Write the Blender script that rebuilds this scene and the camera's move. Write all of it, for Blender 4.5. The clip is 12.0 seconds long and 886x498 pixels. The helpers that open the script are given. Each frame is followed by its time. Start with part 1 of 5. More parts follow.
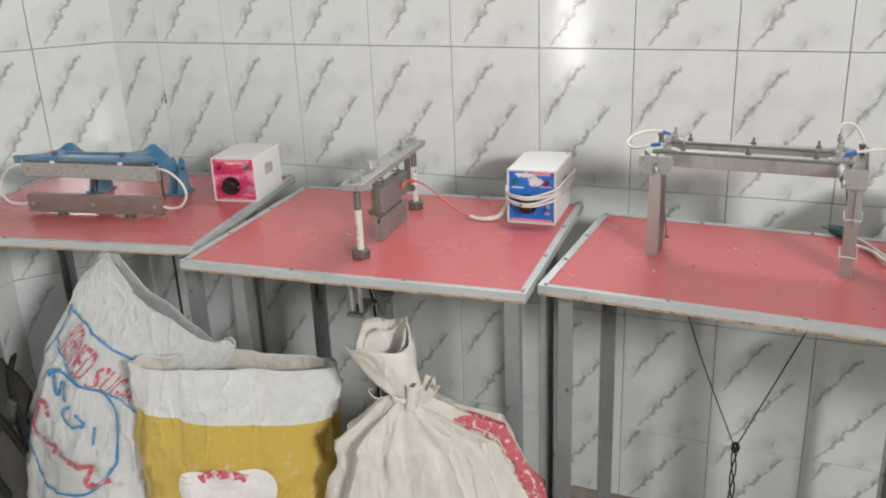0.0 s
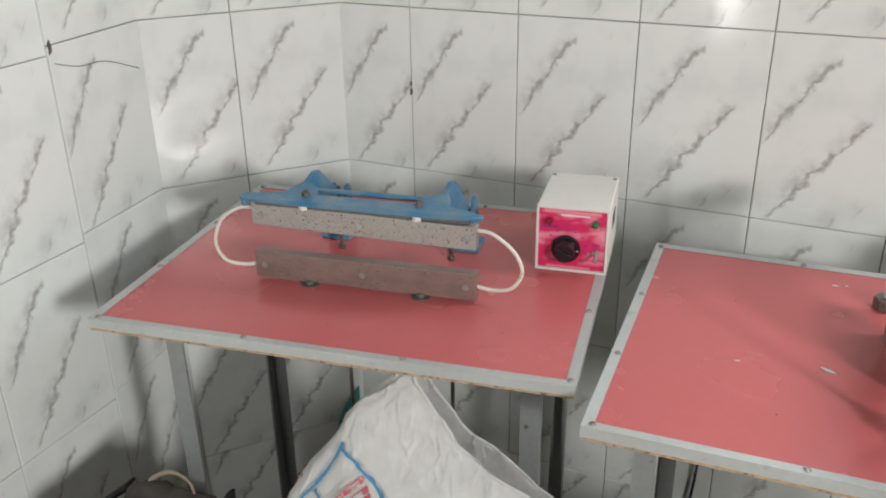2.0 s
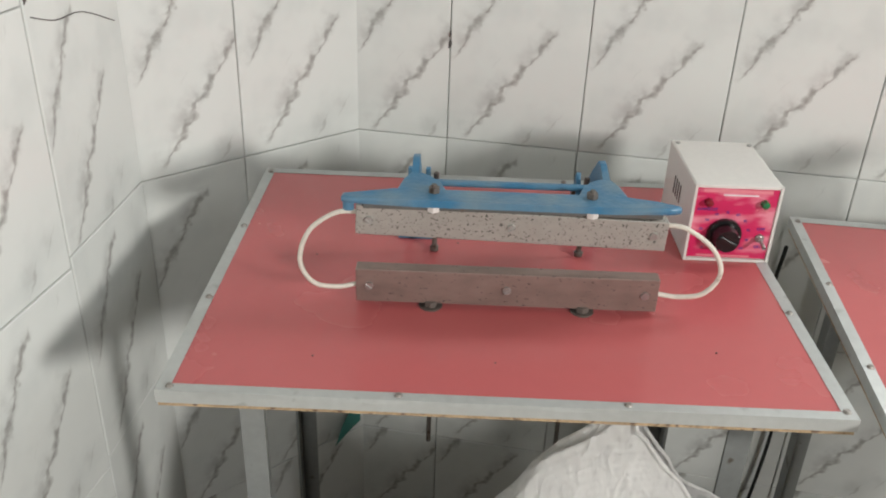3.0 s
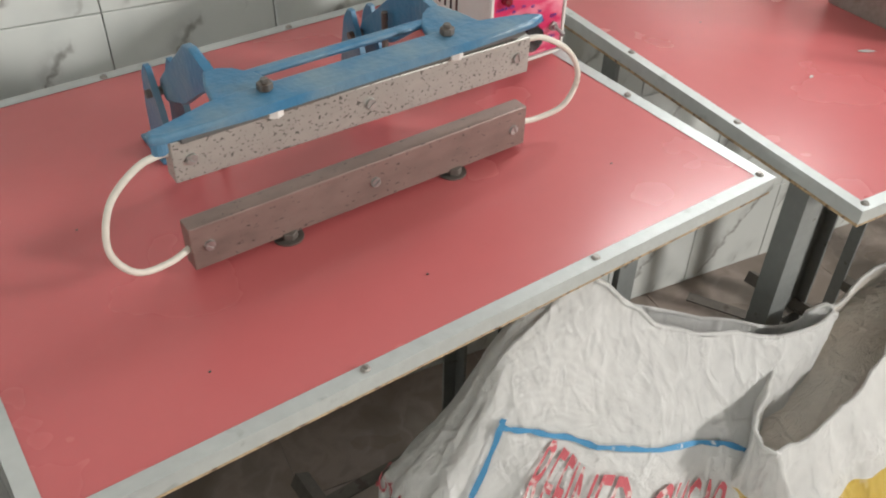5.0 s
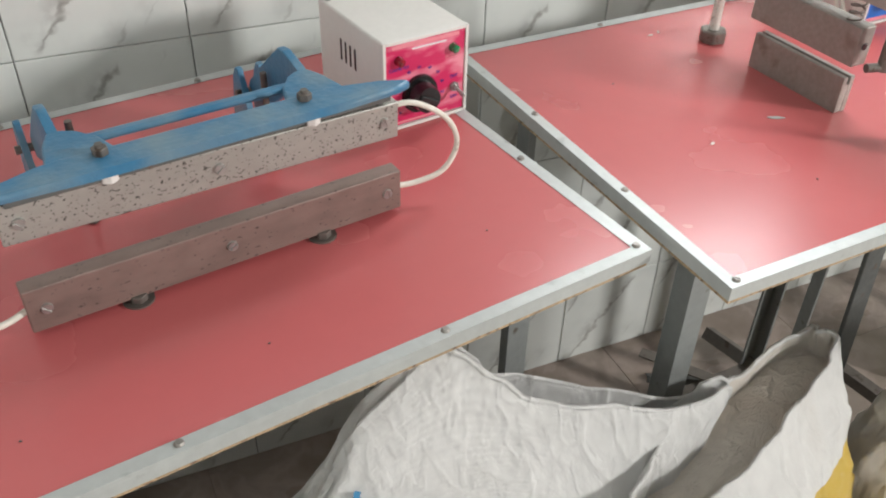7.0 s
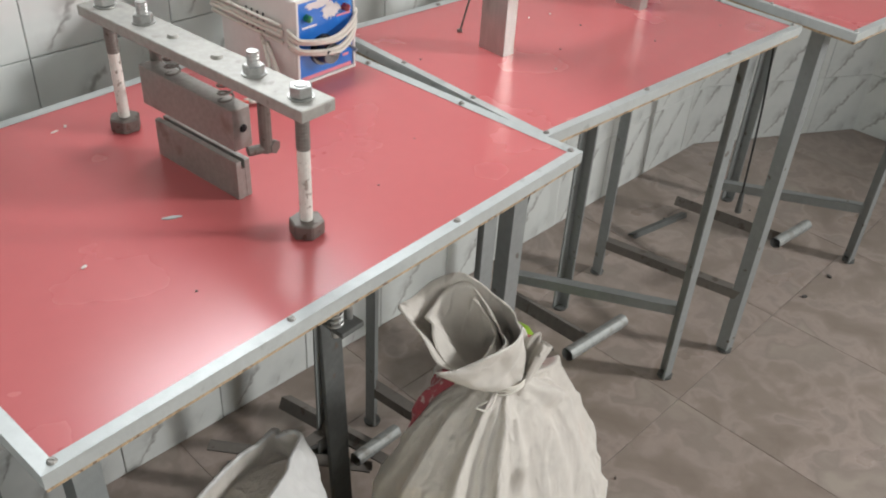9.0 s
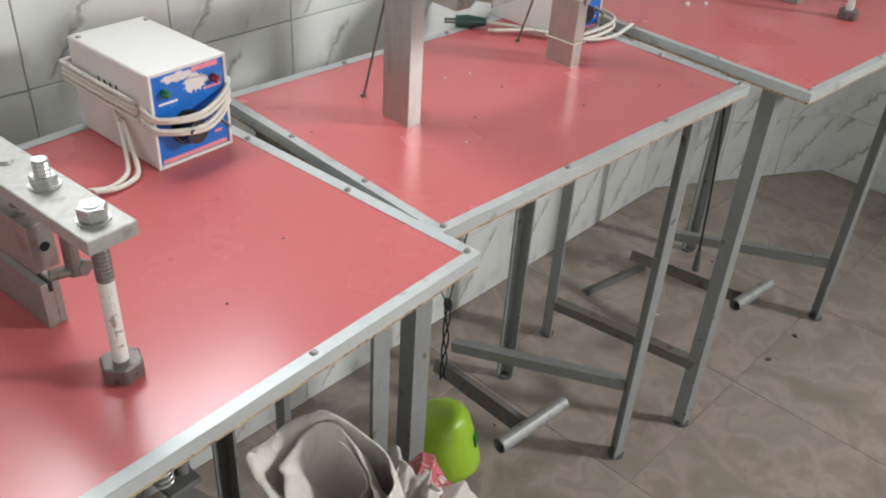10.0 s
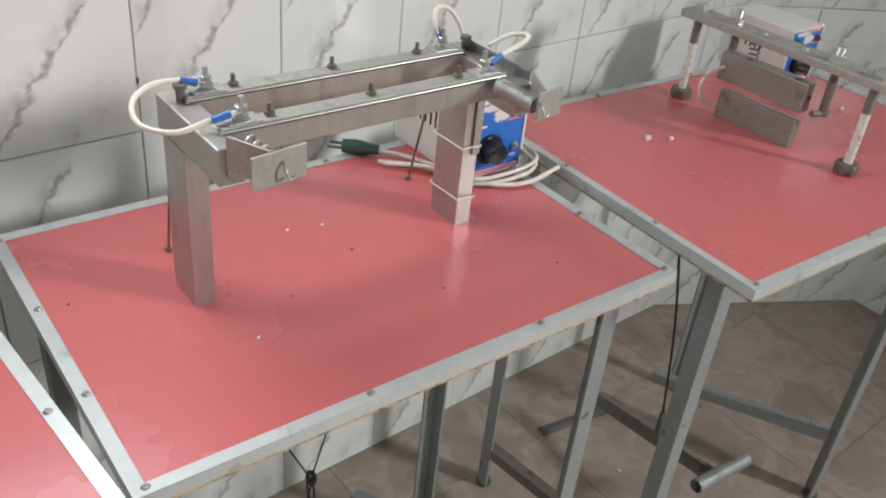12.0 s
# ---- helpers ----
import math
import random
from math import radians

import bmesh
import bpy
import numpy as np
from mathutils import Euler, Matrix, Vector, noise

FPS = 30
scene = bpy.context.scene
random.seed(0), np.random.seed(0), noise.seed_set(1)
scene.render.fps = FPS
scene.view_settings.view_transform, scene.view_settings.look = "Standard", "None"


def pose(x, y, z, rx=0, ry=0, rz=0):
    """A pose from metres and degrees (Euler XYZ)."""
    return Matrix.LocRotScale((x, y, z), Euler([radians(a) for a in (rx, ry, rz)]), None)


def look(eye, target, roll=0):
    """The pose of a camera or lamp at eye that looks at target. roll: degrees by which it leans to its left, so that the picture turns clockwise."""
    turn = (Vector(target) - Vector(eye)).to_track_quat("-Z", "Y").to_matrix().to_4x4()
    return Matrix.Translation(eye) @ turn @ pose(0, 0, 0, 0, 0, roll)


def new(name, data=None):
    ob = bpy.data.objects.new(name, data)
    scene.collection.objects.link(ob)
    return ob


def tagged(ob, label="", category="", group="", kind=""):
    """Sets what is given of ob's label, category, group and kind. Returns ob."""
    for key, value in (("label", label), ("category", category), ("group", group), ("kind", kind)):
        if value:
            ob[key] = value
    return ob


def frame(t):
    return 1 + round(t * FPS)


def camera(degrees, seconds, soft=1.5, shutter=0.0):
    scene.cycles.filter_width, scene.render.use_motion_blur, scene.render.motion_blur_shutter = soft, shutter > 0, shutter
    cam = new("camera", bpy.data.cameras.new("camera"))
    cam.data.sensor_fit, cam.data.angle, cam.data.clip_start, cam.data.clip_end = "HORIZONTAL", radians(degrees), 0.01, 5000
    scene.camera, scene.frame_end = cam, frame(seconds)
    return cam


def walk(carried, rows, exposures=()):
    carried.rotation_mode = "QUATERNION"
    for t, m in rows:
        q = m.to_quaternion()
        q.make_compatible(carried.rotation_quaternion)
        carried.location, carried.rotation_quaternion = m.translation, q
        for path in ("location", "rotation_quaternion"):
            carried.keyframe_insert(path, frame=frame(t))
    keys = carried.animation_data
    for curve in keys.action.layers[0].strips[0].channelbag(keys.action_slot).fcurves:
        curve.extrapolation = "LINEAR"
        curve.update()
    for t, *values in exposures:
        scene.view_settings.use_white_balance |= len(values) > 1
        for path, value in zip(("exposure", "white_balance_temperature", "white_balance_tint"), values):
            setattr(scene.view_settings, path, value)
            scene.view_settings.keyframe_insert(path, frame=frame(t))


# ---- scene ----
cam = camera(53.3, 12.0, soft=2.0)
PATH = [
    (0, (1.722, -1.871, 1.359), (0.983, -0.147, 0.666), -2.4),
    (0.5, (1.5, -1.767, 1.369), (0.64, -0.096, 0.687), -3.2),
    (1, (1.318, -1.607, 1.347), (0.355, -0.015, 0.613), -3.6),
    (1.5, (1.143, -1.448, 1.359), (0.181, 0.12, 0.574), -2.3),
    (2, (0.874, -1.422, 1.365), (0.097, 0.218, 0.523), -0.9),
    (2.5, (0.626, -1.411, 1.353), (0.081, 0.292, 0.457), 0.6),
    (3, (0.368, -1.288, 1.306), (0.067, 0.442, 0.350), 2.1),
    (3.5, (0.238, -1.173, 1.261), (0.379, 0.541, 0.241), 4.1),
    (3.7, (0.178, -1.137, 1.253), (0.556, 0.510, 0.186), 5.0),
    (5.3, (0.078, -1.04, 1.245), (0.763, 0.331, -0.041), 1.3),
    (5.5, (0.105, -1.053, 1.247), (0.726, 0.349, -0.038), 0.2),
    (6, (0.165, -1.084, 1.265), (0.674, 0.387, 0.01), -0.8),
    (6.5, (0.213, -1.104, 1.26), (0.676, 0.417, 0.047), -0.8),
    (6.7, (0.212, -1.094, 1.26), (0.732, 0.406, 0.043), 0.1),
    (8.3, (0.348, -1.025, 1.282), (1.489, 0.114, 0.099), 2.6),
    (8.5, (0.394, -1.044, 1.282), (1.561, 0.074, 0.103), 2.9),
    (9, (0.562, -1.114, 1.278), (1.763, -0.007, 0.124), 3.6),
    (9.5, (0.655, -1.136, 1.282), (1.86, -0.008, 0.153), 3.6),
    (10, (0.768, -1.063, 1.275), (2.008, 0.037, 0.156), 3.8),
    (10.5, (0.885, -0.971, 1.28), (2.172, 0.073, 0.16), 4.2),
    (11, (0.996, -0.96, 1.305), (2.256, 0.119, 0.187), 4.0),
    (11.5, (1.129, -0.994, 1.327), (2.333, 0.17, 0.235), 4.8),
    (12, (1.186, -1.024, 1.315), (2.325, 0.219, 0.238), 6.2),
]
EXPOSURE = [(0.0, -0.10, 6400, 10), (1.0, -0.16, 6500, 10), (1.5, -0.09, 6500, 10), (2.5, 0.0, 6550, 10), (3.0, 0.08, 6650, 10), (3.5, 0.16, 6700, 10), (6.5, 0.26, 6600, 10), (8.5, 0.05, 6400, 10), (9.5, 0.01, 6350, 10), (10.5, -0.04, 6350, 10),
            (12.0, -0.06, 6350, 10)]
walk(cam, [(t, look(eye, target, roll)) for t, eye, target, roll in PATH], EXPOSURE)

# ---- world and light ----
world = bpy.data.worlds.new("sky")
scene.world = world
world.use_nodes = True
wn = world.node_tree
sky = wn.nodes.new("ShaderNodeTexSky")
sky.sky_type, sky.sun_disc = "NISHITA", False
sky.sun_elevation, sky.sun_rotation = radians(38), radians(125)
wn.links.new(sky.outputs[0], wn.nodes["Background"].inputs[0])
wn.nodes["Background"].inputs[1].default_value = 0.12

CEIL, FRONT, RIGHT = 2.7, -4.2, 3.40


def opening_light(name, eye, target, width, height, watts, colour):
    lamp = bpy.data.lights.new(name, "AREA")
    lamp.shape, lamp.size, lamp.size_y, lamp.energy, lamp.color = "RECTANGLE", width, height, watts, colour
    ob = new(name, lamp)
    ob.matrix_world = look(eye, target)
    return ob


opening_light("side_window_daylight", (RIGHT + 0.05, -2.65, 1.96), (0.0, -2.25, 1.0), 0.50, 0.40, 110.0, (1.0, 0.995, 0.965))
opening_light("window_daylight", (1.29, 0.06, 1.66), (1.29, -2.0, 0.9), 0.56, 0.44, 15.0, (0.95, 0.985, 1.0))
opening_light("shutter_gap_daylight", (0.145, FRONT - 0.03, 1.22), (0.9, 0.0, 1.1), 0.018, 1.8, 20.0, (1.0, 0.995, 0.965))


# ---- materials ----
def mat(name, base, rough=0.5, metal=0.0, vary=0.12, scale=30.0, bump=0.0, bump_scale=200.0, spots=None, spot_scale=40.0,
        spot_at=0.62, coat=0.0, stretch=(1, 1, 1), spec=0.5, spot_soft=0.06):
    """A surface: base colour mottled at two scales, optional spots of another colour, grain in the bump."""
    m = bpy.data.materials.new(name)
    m.use_nodes = True
    nt = m.node_tree
    bs = nt.nodes["Principled BSDF"]
    bs.inputs["Roughness"].default_value, bs.inputs["Metallic"].default_value = rough, metal
    bs.inputs["Coat Weight"].default_value, bs.inputs["Specular IOR Level"].default_value = coat, spec
    tc, mp = nt.nodes.new("ShaderNodeTexCoord"), nt.nodes.new("ShaderNodeMapping")
    mp.inputs["Scale"].default_value = stretch
    nt.links.new(tc.outputs["Object"], mp.inputs[0])

    def noise_tex(sc, detail=4.0):
        n = nt.nodes.new("ShaderNodeTexNoise")
        n.inputs["Scale"].default_value, n.inputs["Detail"].default_value = sc, detail
        nt.links.new(mp.outputs[0], n.inputs["Vector"])
        return n

    big, fine = noise_tex(scale * 0.25), noise_tex(scale * 3)
    add = nt.nodes.new("ShaderNodeMath")
    add.operation = "ADD"
    nt.links.new(big.outputs[0], add.inputs[0])
    nt.links.new(fine.outputs[0], add.inputs[1])
    rng = nt.nodes.new("ShaderNodeMapRange")
    rng.inputs[1].default_value, rng.inputs[2].default_value = 0.6, 1.4
    rng.inputs[3].default_value, rng.inputs[4].default_value = 1 - vary, 1 + vary
    nt.links.new(add.outputs[0], rng.inputs[0])
    mul = nt.nodes.new("ShaderNodeVectorMath")
    mul.operation = "SCALE"
    mul.inputs[0].default_value = base[:3]
    nt.links.new(rng.outputs[0], mul.inputs["Scale"])
    out = mul.outputs[0]
    if spots:
        sp = noise_tex(spot_scale, 6.0)
        r2 = nt.nodes.new("ShaderNodeMapRange")
        r2.inputs[1].default_value, r2.inputs[2].default_value = spot_at, spot_at + spot_soft
        nt.links.new(sp.outputs[0], r2.inputs[0])
        mix = nt.nodes.new("ShaderNodeMix")
        mix.data_type = "RGBA"
        nt.links.new(r2.outputs[0], mix.inputs[0])
        nt.links.new(out, mix.inputs[6])
        mix.inputs[7].default_value = (*spots[:3], 1)
        out = mix.outputs[2]
    nt.links.new(out, bs.inputs["Base Color"])
    rr = nt.nodes.new("ShaderNodeMapRange")
    rr.inputs[1].default_value, rr.inputs[2].default_value = 0.15, 0.85
    rr.inputs[3].default_value, rr.inputs[4].default_value = max(rough - 0.06, 0.02), min(rough + 0.08, 1)
    nt.links.new(big.outputs[0], rr.inputs[0])
    nt.links.new(rr.outputs[0], bs.inputs["Roughness"])
    if bump:
        bn, bp = noise_tex(bump_scale, 3.0), nt.nodes.new("ShaderNodeBump")
        bp.inputs["Strength"].default_value, bp.inputs["Distance"].default_value = bump, 0.002
        nt.links.new(bn.outputs[0], bp.inputs["Height"])
        nt.links.new(bp.outputs[0], bs.inputs["Normal"])
    return m


def node(nt, kind, **sets):
    n = nt.nodes.new(kind)
    for k, v in sets.items():
        if k == "operation":
            n.operation = v
        elif k == "data_type":
            n.data_type = v
        else:
            n.inputs[int(k[1:])].default_value = v
    return n


def marble_tile():
    """Glazed white wall tile, the same print on each: two slanting grey streaks with brown knots, and a few faint flecks."""
    m = bpy.data.materials.new("glazed_marble_print")
    m.use_nodes = True
    nt, ln = m.node_tree, m.node_tree.links.new
    bs = nt.nodes["Principled BSDF"]
    tc, info = nt.nodes.new("ShaderNodeTexCoord"), nt.nodes.new("ShaderNodeObjectInfo")
    off = node(nt, "ShaderNodeVectorMath", operation="SCALE", _0=(0.020, 0.0, 0.014))
    ln(info.outputs["Random"], off.inputs["Scale"])
    shifted = node(nt, "ShaderNodeVectorMath", operation="ADD")
    ln(tc.outputs["Object"], shifted.inputs[0])
    ln(off.outputs[0], shifted.inputs[1])
    flat = node(nt, "ShaderNodeVectorMath", operation="MULTIPLY", _1=(1.0, 0.0, 1.0))
    ln(shifted.outputs[0], flat.inputs[0])

    def calc(op, a, b, c=None):
        n = nt.nodes.new("ShaderNodeMath")
        n.operation = op
        for k, v in enumerate((a, b, c)):
            if v is not None:
                if isinstance(v, (int, float)):
                    n.inputs[k].default_value = v
                else:
                    ln(v, n.inputs[k])
        return n.outputs[0]

    def ranged(v, lo, hi, a=0.0, b=1.0, kind="SMOOTHSTEP"):
        n = nt.nodes.new("ShaderNodeMapRange")
        n.interpolation_type = kind
        n.inputs[1].default_value, n.inputs[2].default_value, n.inputs[3].default_value, n.inputs[4].default_value = lo, hi, a, b
        ln(v, n.inputs[0])
        return n.outputs[0]

    def grain(scale, detail):
        n = node(nt, "ShaderNodeTexNoise", _2=scale, _3=detail)
        ln(flat.outputs[0], n.inputs["Vector"])
        return n.outputs[0]

    sep = nt.nodes.new("ShaderNodeSeparateXYZ")
    ln(flat.outputs[0], sep.inputs[0])
    x, z = sep.outputs[0], sep.outputs[2]
    wob, fine = calc("MULTIPLY_ADD", grain(28.0, 3.0), 0.034, -0.017), grain(75.0, 5.0)
    knots = ranged(grain(46.0, 2.0), 0.42, 0.66)
    core = halo = None
    # each streak: lower end, direction, length, half width, strength
    for x0, z0, ux, uz, long, wide, much in ((0.017, 0.138, 0.563, 0.827, 0.176, 0.0058, 1.0), (0.039, 0.014, 0.600, 0.800, 0.222, 0.0060, 1.0), (0.125, 0.004, 0.55, 0.835, 0.045, 0.0028, 0.5),
                                             (0.165, 0.276, 0.5, 0.866, 0.018, 0.0040, 0.45), (0.168, 0.030, 0.45, 0.893, 0.040, 0.0024, 0.4), (0.078, 0.128, 0.7, 0.714, 0.020, 0.0040, 0.3)):
        dx, dz = calc("SUBTRACT", x, x0), calc("SUBTRACT", z, z0)
        along = calc("ADD", calc("MULTIPLY", dx, ux), calc("MULTIPLY", dz, uz))
        side = calc("ADD", calc("SUBTRACT", calc("MULTIPLY", dx, uz), calc("MULTIPLY", dz, ux)), wob)
        away = calc("ABSOLUTE", side, None)
        width = calc("MULTIPLY_ADD", knots, wide, wide * 0.42)
        inside = calc("MULTIPLY", ranged(along, -0.006, 0.022), ranged(along, long + 0.006, long - 0.016))
        line = calc("MULTIPLY", calc("MULTIPLY", ranged(calc("DIVIDE", away, width), 1.25, 0.0), inside), much)
        # the soft shade lies on the upper left of the line
        soft = calc("MULTIPLY", calc("MULTIPLY", ranged(side, 0.010, -0.004), ranged(side, -0.034, -0.002)), calc("MULTIPLY", inside, 0.75 * much))
        core = line if core is None else calc("MAXIMUM", core, line)
        halo = soft if halo is None else calc("MAXIMUM", halo, soft)
    core = calc("MULTIPLY", core, ranged(fine, 0.30, 0.58, 0.30, 1.0))
    halo = calc("MULTIPLY", halo, ranged(grain(34.0, 4.0), 0.34, 0.64, 0.0, 1.0))
    base = node(nt, "ShaderNodeMix", data_type="RGBA", _6=(0.735, 0.755, 0.735, 1), _7=(0.65, 0.675, 0.66, 1))
    ln(ranged(grain(12.0, 3.0), 0.45, 0.75, 0.0, 0.8), base.inputs[0])
    m1 = node(nt, "ShaderNodeMix", data_type="RGBA", _7=(0.37, 0.368, 0.36, 1))
    ln(calc("MULTIPLY", halo, 0.72), m1.inputs[0])
    ln(base.outputs[2], m1.inputs[6])
    m2 = node(nt, "ShaderNodeMix", data_type="RGBA", _7=(0.185, 0.165, 0.15, 1))
    ln(calc("MULTIPLY", core, 0.62), m2.inputs[0])
    ln(m1.outputs[2], m2.inputs[6])
    ln(m2.outputs[2], bs.inputs["Base Color"])
    bs.inputs["Roughness"].default_value = 0.12
    wavy, bp = node(nt, "ShaderNodeTexNoise", _2=14.0, _3=2.0), node(nt, "ShaderNodeBump", _0=0.05, _1=0.01)
    ln(tc.outputs["Object"], wavy.inputs["Vector"])
    ln(wavy.outputs[0], bp.inputs["Height"])
    ln(bp.outputs[0], bs.inputs["Normal"])
    return m


def floor_tile_print():
    """Glazed floor tile with brown and pinkish swirls, dusty."""
    m = bpy.data.materials.new("swirled_floor_tile")
    m.use_nodes = True
    nt, ln = m.node_tree, m.node_tree.links.new
    bs = nt.nodes["Principled BSDF"]
    tc, info = nt.nodes.new("ShaderNodeTexCoord"), nt.nodes.new("ShaderNodeObjectInfo")
    off = node(nt, "ShaderNodeVectorMath", operation="SCALE", _0=(9.1, 4.3, 2.7))
    ln(info.outputs["Random"], off.inputs["Scale"])
    sh = node(nt, "ShaderNodeVectorMath", operation="ADD")
    ln(tc.outputs["Object"], sh.inputs[0])
    ln(off.outputs[0], sh.inputs[1])
    w = node(nt, "ShaderNodeTexNoise", _2=6.0, _3=3.0)
    ln(sh.outputs[0], w.inputs["Vector"])
    wv = node(nt, "ShaderNodeVectorMath", operation="MULTIPLY_ADD", _1=(0.25, 0.25, 0.25))
    ln(w.outputs["Color"], wv.inputs[0])
    ln(sh.outputs[0], wv.inputs[2])
    n2 = node(nt, "ShaderNodeTexNoise", _2=7.0, _3=6.0)
    ln(wv.outputs[0], n2.inputs["Vector"])
    ramp = nt.nodes.new("ShaderNodeValToRGB")
    el = ramp.color_ramp.elements
    el[0].position, el[0].color = 0.30, (0.223, 0.178, 0.149, 1)
    el[1].position, el[1].color = 0.70, (0.359, 0.304, 0.260, 1)
    for p, c in ((0.45, (0.291, 0.235, 0.200, 1)), (0.52, (0.373, 0.301, 0.266, 1)), (0.58, (0.285, 0.235, 0.205, 1))):
        e = el.new(p)
        e.color = c
    ln(n2.outputs[0], ramp.inputs[0])
    dust = node(nt, "ShaderNodeTexNoise", _2=3.0, _3=8.0)
    ln(tc.outputs["Object"], dust.inputs["Vector"])
    dr = node(nt, "ShaderNodeMapRange", _1=0.45, _2=0.7, _3=0.0, _4=0.55)
    ln(dust.outputs[0], dr.inputs[0])
    mx = node(nt, "ShaderNodeMix", data_type="RGBA", _7=(0.291, 0.243, 0.207, 1))
    ln(dr.outputs[0], mx.inputs[0])
    ln(ramp.outputs[0], mx.inputs[6])
    ln(mx.outputs[2], bs.inputs["Base Color"])
    rr = node(nt, "ShaderNodeMapRange", _1=0.3, _2=0.7, _3=0.22, _4=0.5)
    ln(dust.outputs[0], rr.inputs[0])
    ln(rr.outputs[0], bs.inputs["Roughness"])
    return m


def woven(name, base, stain, yellow=None):
    """Woven plastic sacking: fine crossed tapes in the bump, soiled patches; yellow: z below which the print is yellow."""
    m = mat(name, base, 0.32, 0, 0.10, 14, spots=stain, spot_scale=9, spot_at=0.56, spot_soft=0.25)
    nt, ln = m.node_tree, m.node_tree.links.new
    bs = nt.nodes["Principled BSDF"]
    tc = nt.nodes.new("ShaderNodeTexCoord")
    waves = []
    for direction in ("X", "Z"):
        wv = nt.nodes.new("ShaderNodeTexWave")
        wv.bands_direction = direction
        wv.inputs["Scale"].default_value, wv.inputs["Distortion"].default_value = 340.0, 2.0
        ln(tc.outputs["Object"], wv.inputs[0])
        waves.append(wv)
    ad = node(nt, "ShaderNodeMath", operation="ADD")
    ln(waves[0].outputs["Fac"], ad.inputs[0])
    ln(waves[1].outputs["Fac"], ad.inputs[1])
    crease = node(nt, "ShaderNodeTexNoise", _2=32.0, _3=5.0)
    ln(tc.outputs["Object"], crease.inputs["Vector"])
    cm = node(nt, "ShaderNodeMath", operation="MULTIPLY_ADD", _1=9.0)
    ln(crease.outputs[0], cm.inputs[0])
    ln(ad.outputs[0], cm.inputs[2])
    bp = node(nt, "ShaderNodeBump", _0=0.7, _1=0.0009)
    bent = node(nt, "ShaderNodeVectorMath", operation="MULTIPLY", _1=(1.0, 1.0, 0.45))
    ln(tc.outputs["Object"], bent.inputs[0])
    high = cm
    for size, sharpness, tall in ((13.0, 0.055, 9.0), (38.0, 0.08, 3.2)):
        slack = node(nt, "ShaderNodeTexNoise", _2=size, _3=3.0)
        ln(bent.outputs[0], slack.inputs["Vector"])
        ridge = node(nt, "ShaderNodeMath", operation="SUBTRACT", _1=0.5)
        ln(slack.outputs[0], ridge.inputs[0])
        sharp = node(nt, "ShaderNodeMath", operation="ABSOLUTE")
        ln(ridge.outputs[0], sharp.inputs[0])
        fold = node(nt, "ShaderNodeMapRange", _1=0.0, _2=sharpness, _3=tall, _4=0.0)
        ln(sharp.outputs[0], fold.inputs[0])
        both = node(nt, "ShaderNodeMath", operation="ADD")
        ln(high.outputs[0], both.inputs[0])
        ln(fold.outputs[0], both.inputs[1])
        high = both
    ln(high.outputs[0], bp.inputs["Height"])
    ln(bp.outputs[0], bs.inputs["Normal"])
    if yellow is not None:
        sep = nt.nodes.new("ShaderNodeSeparateXYZ")
        ln(tc.outputs["Object"], sep.inputs[0])
        lean = node(nt, "ShaderNodeMath", operation="MULTIPLY_ADD", _1=0.08)
        ln(sep.outputs[0], lean.inputs[0])
        ln(sep.outputs[2], lean.inputs[2])
        lt = node(nt, "ShaderNodeMath", operation="LESS_THAN", _1=yellow + 0.136)
        ln(lean.outputs[0], lt.inputs[0])
        wear = node(nt, "ShaderNodeTexNoise", _2=60.0, _3=5.0)
        ln(tc.outputs["Object"], wear.inputs["Vector"])
        wr = node(nt, "ShaderNodeMapRange", _1=0.20, _2=0.40, _3=0.45, _4=1.0)
        ln(wear.outputs[0], wr.inputs[0])
        ml = node(nt, "ShaderNodeMath", operation="MULTIPLY")
        ln(lt.outputs[0], ml.inputs[0])
        ln(wr.outputs[0], ml.inputs[1])
        mx = node(nt, "ShaderNodeMix", data_type="RGBA", _7=(0.76, 0.53, 0.11, 1))
        ln(ml.outputs[0], mx.inputs[0])
        ln(bs.inputs["Base Color"].links[0].from_socket, mx.inputs[6])
        ln(mx.outputs[2], bs.inputs["Base Color"])
    return m


TILE, FLOOR_TILE = marble_tile(), floor_tile_print()
GROUT = mat("grey_cement_grout", (0.47, 0.46, 0.44), 0.9, 0, 0.25, 40, bump=0.4)
# for the unseen ceiling and south wall: dark to keep bounced light low
PLASTER = mat("dark_unseen_plaster", (0.12, 0.122, 0.122), 0.8, 0, 0.05, 6, bump=0.2)
LAMINATE = mat("red_laminate", (0.53, 0.124, 0.127), 0.245, 0, 0.025, 18, spec=0.45)
ALU = mat("scuffed_aluminium_trim", (0.48, 0.50, 0.49), 0.45, 0.3, 0.10, 30, spots=(0.36, 0.37, 0.36), spot_scale=28, spot_at=0.63, stretch=(1, 1, 1), bump=0.1)
CHIP = mat("raw_chipboard", (0.42, 0.30, 0.18), 0.9, 0, 0.45, 160, spots=(0.16, 0.10, 0.06), spot_scale=160, spot_at=0.55, bump=0.8)
IRON = mat("grey_painted_iron", (0.245, 0.255, 0.25), 0.5, 0.1, 0.12, 30, spots=(0.12, 0.10, 0.085), spot_scale=45, spot_at=0.66, bump=0.15)
IRON_DUSTY = mat("dusty_brown_iron", (0.155, 0.138, 0.122), 0.75, 0, 0.18, 35, spots=(0.10, 0.08, 0.065), spot_scale=40, spot_at=0.6, bump=0.2)
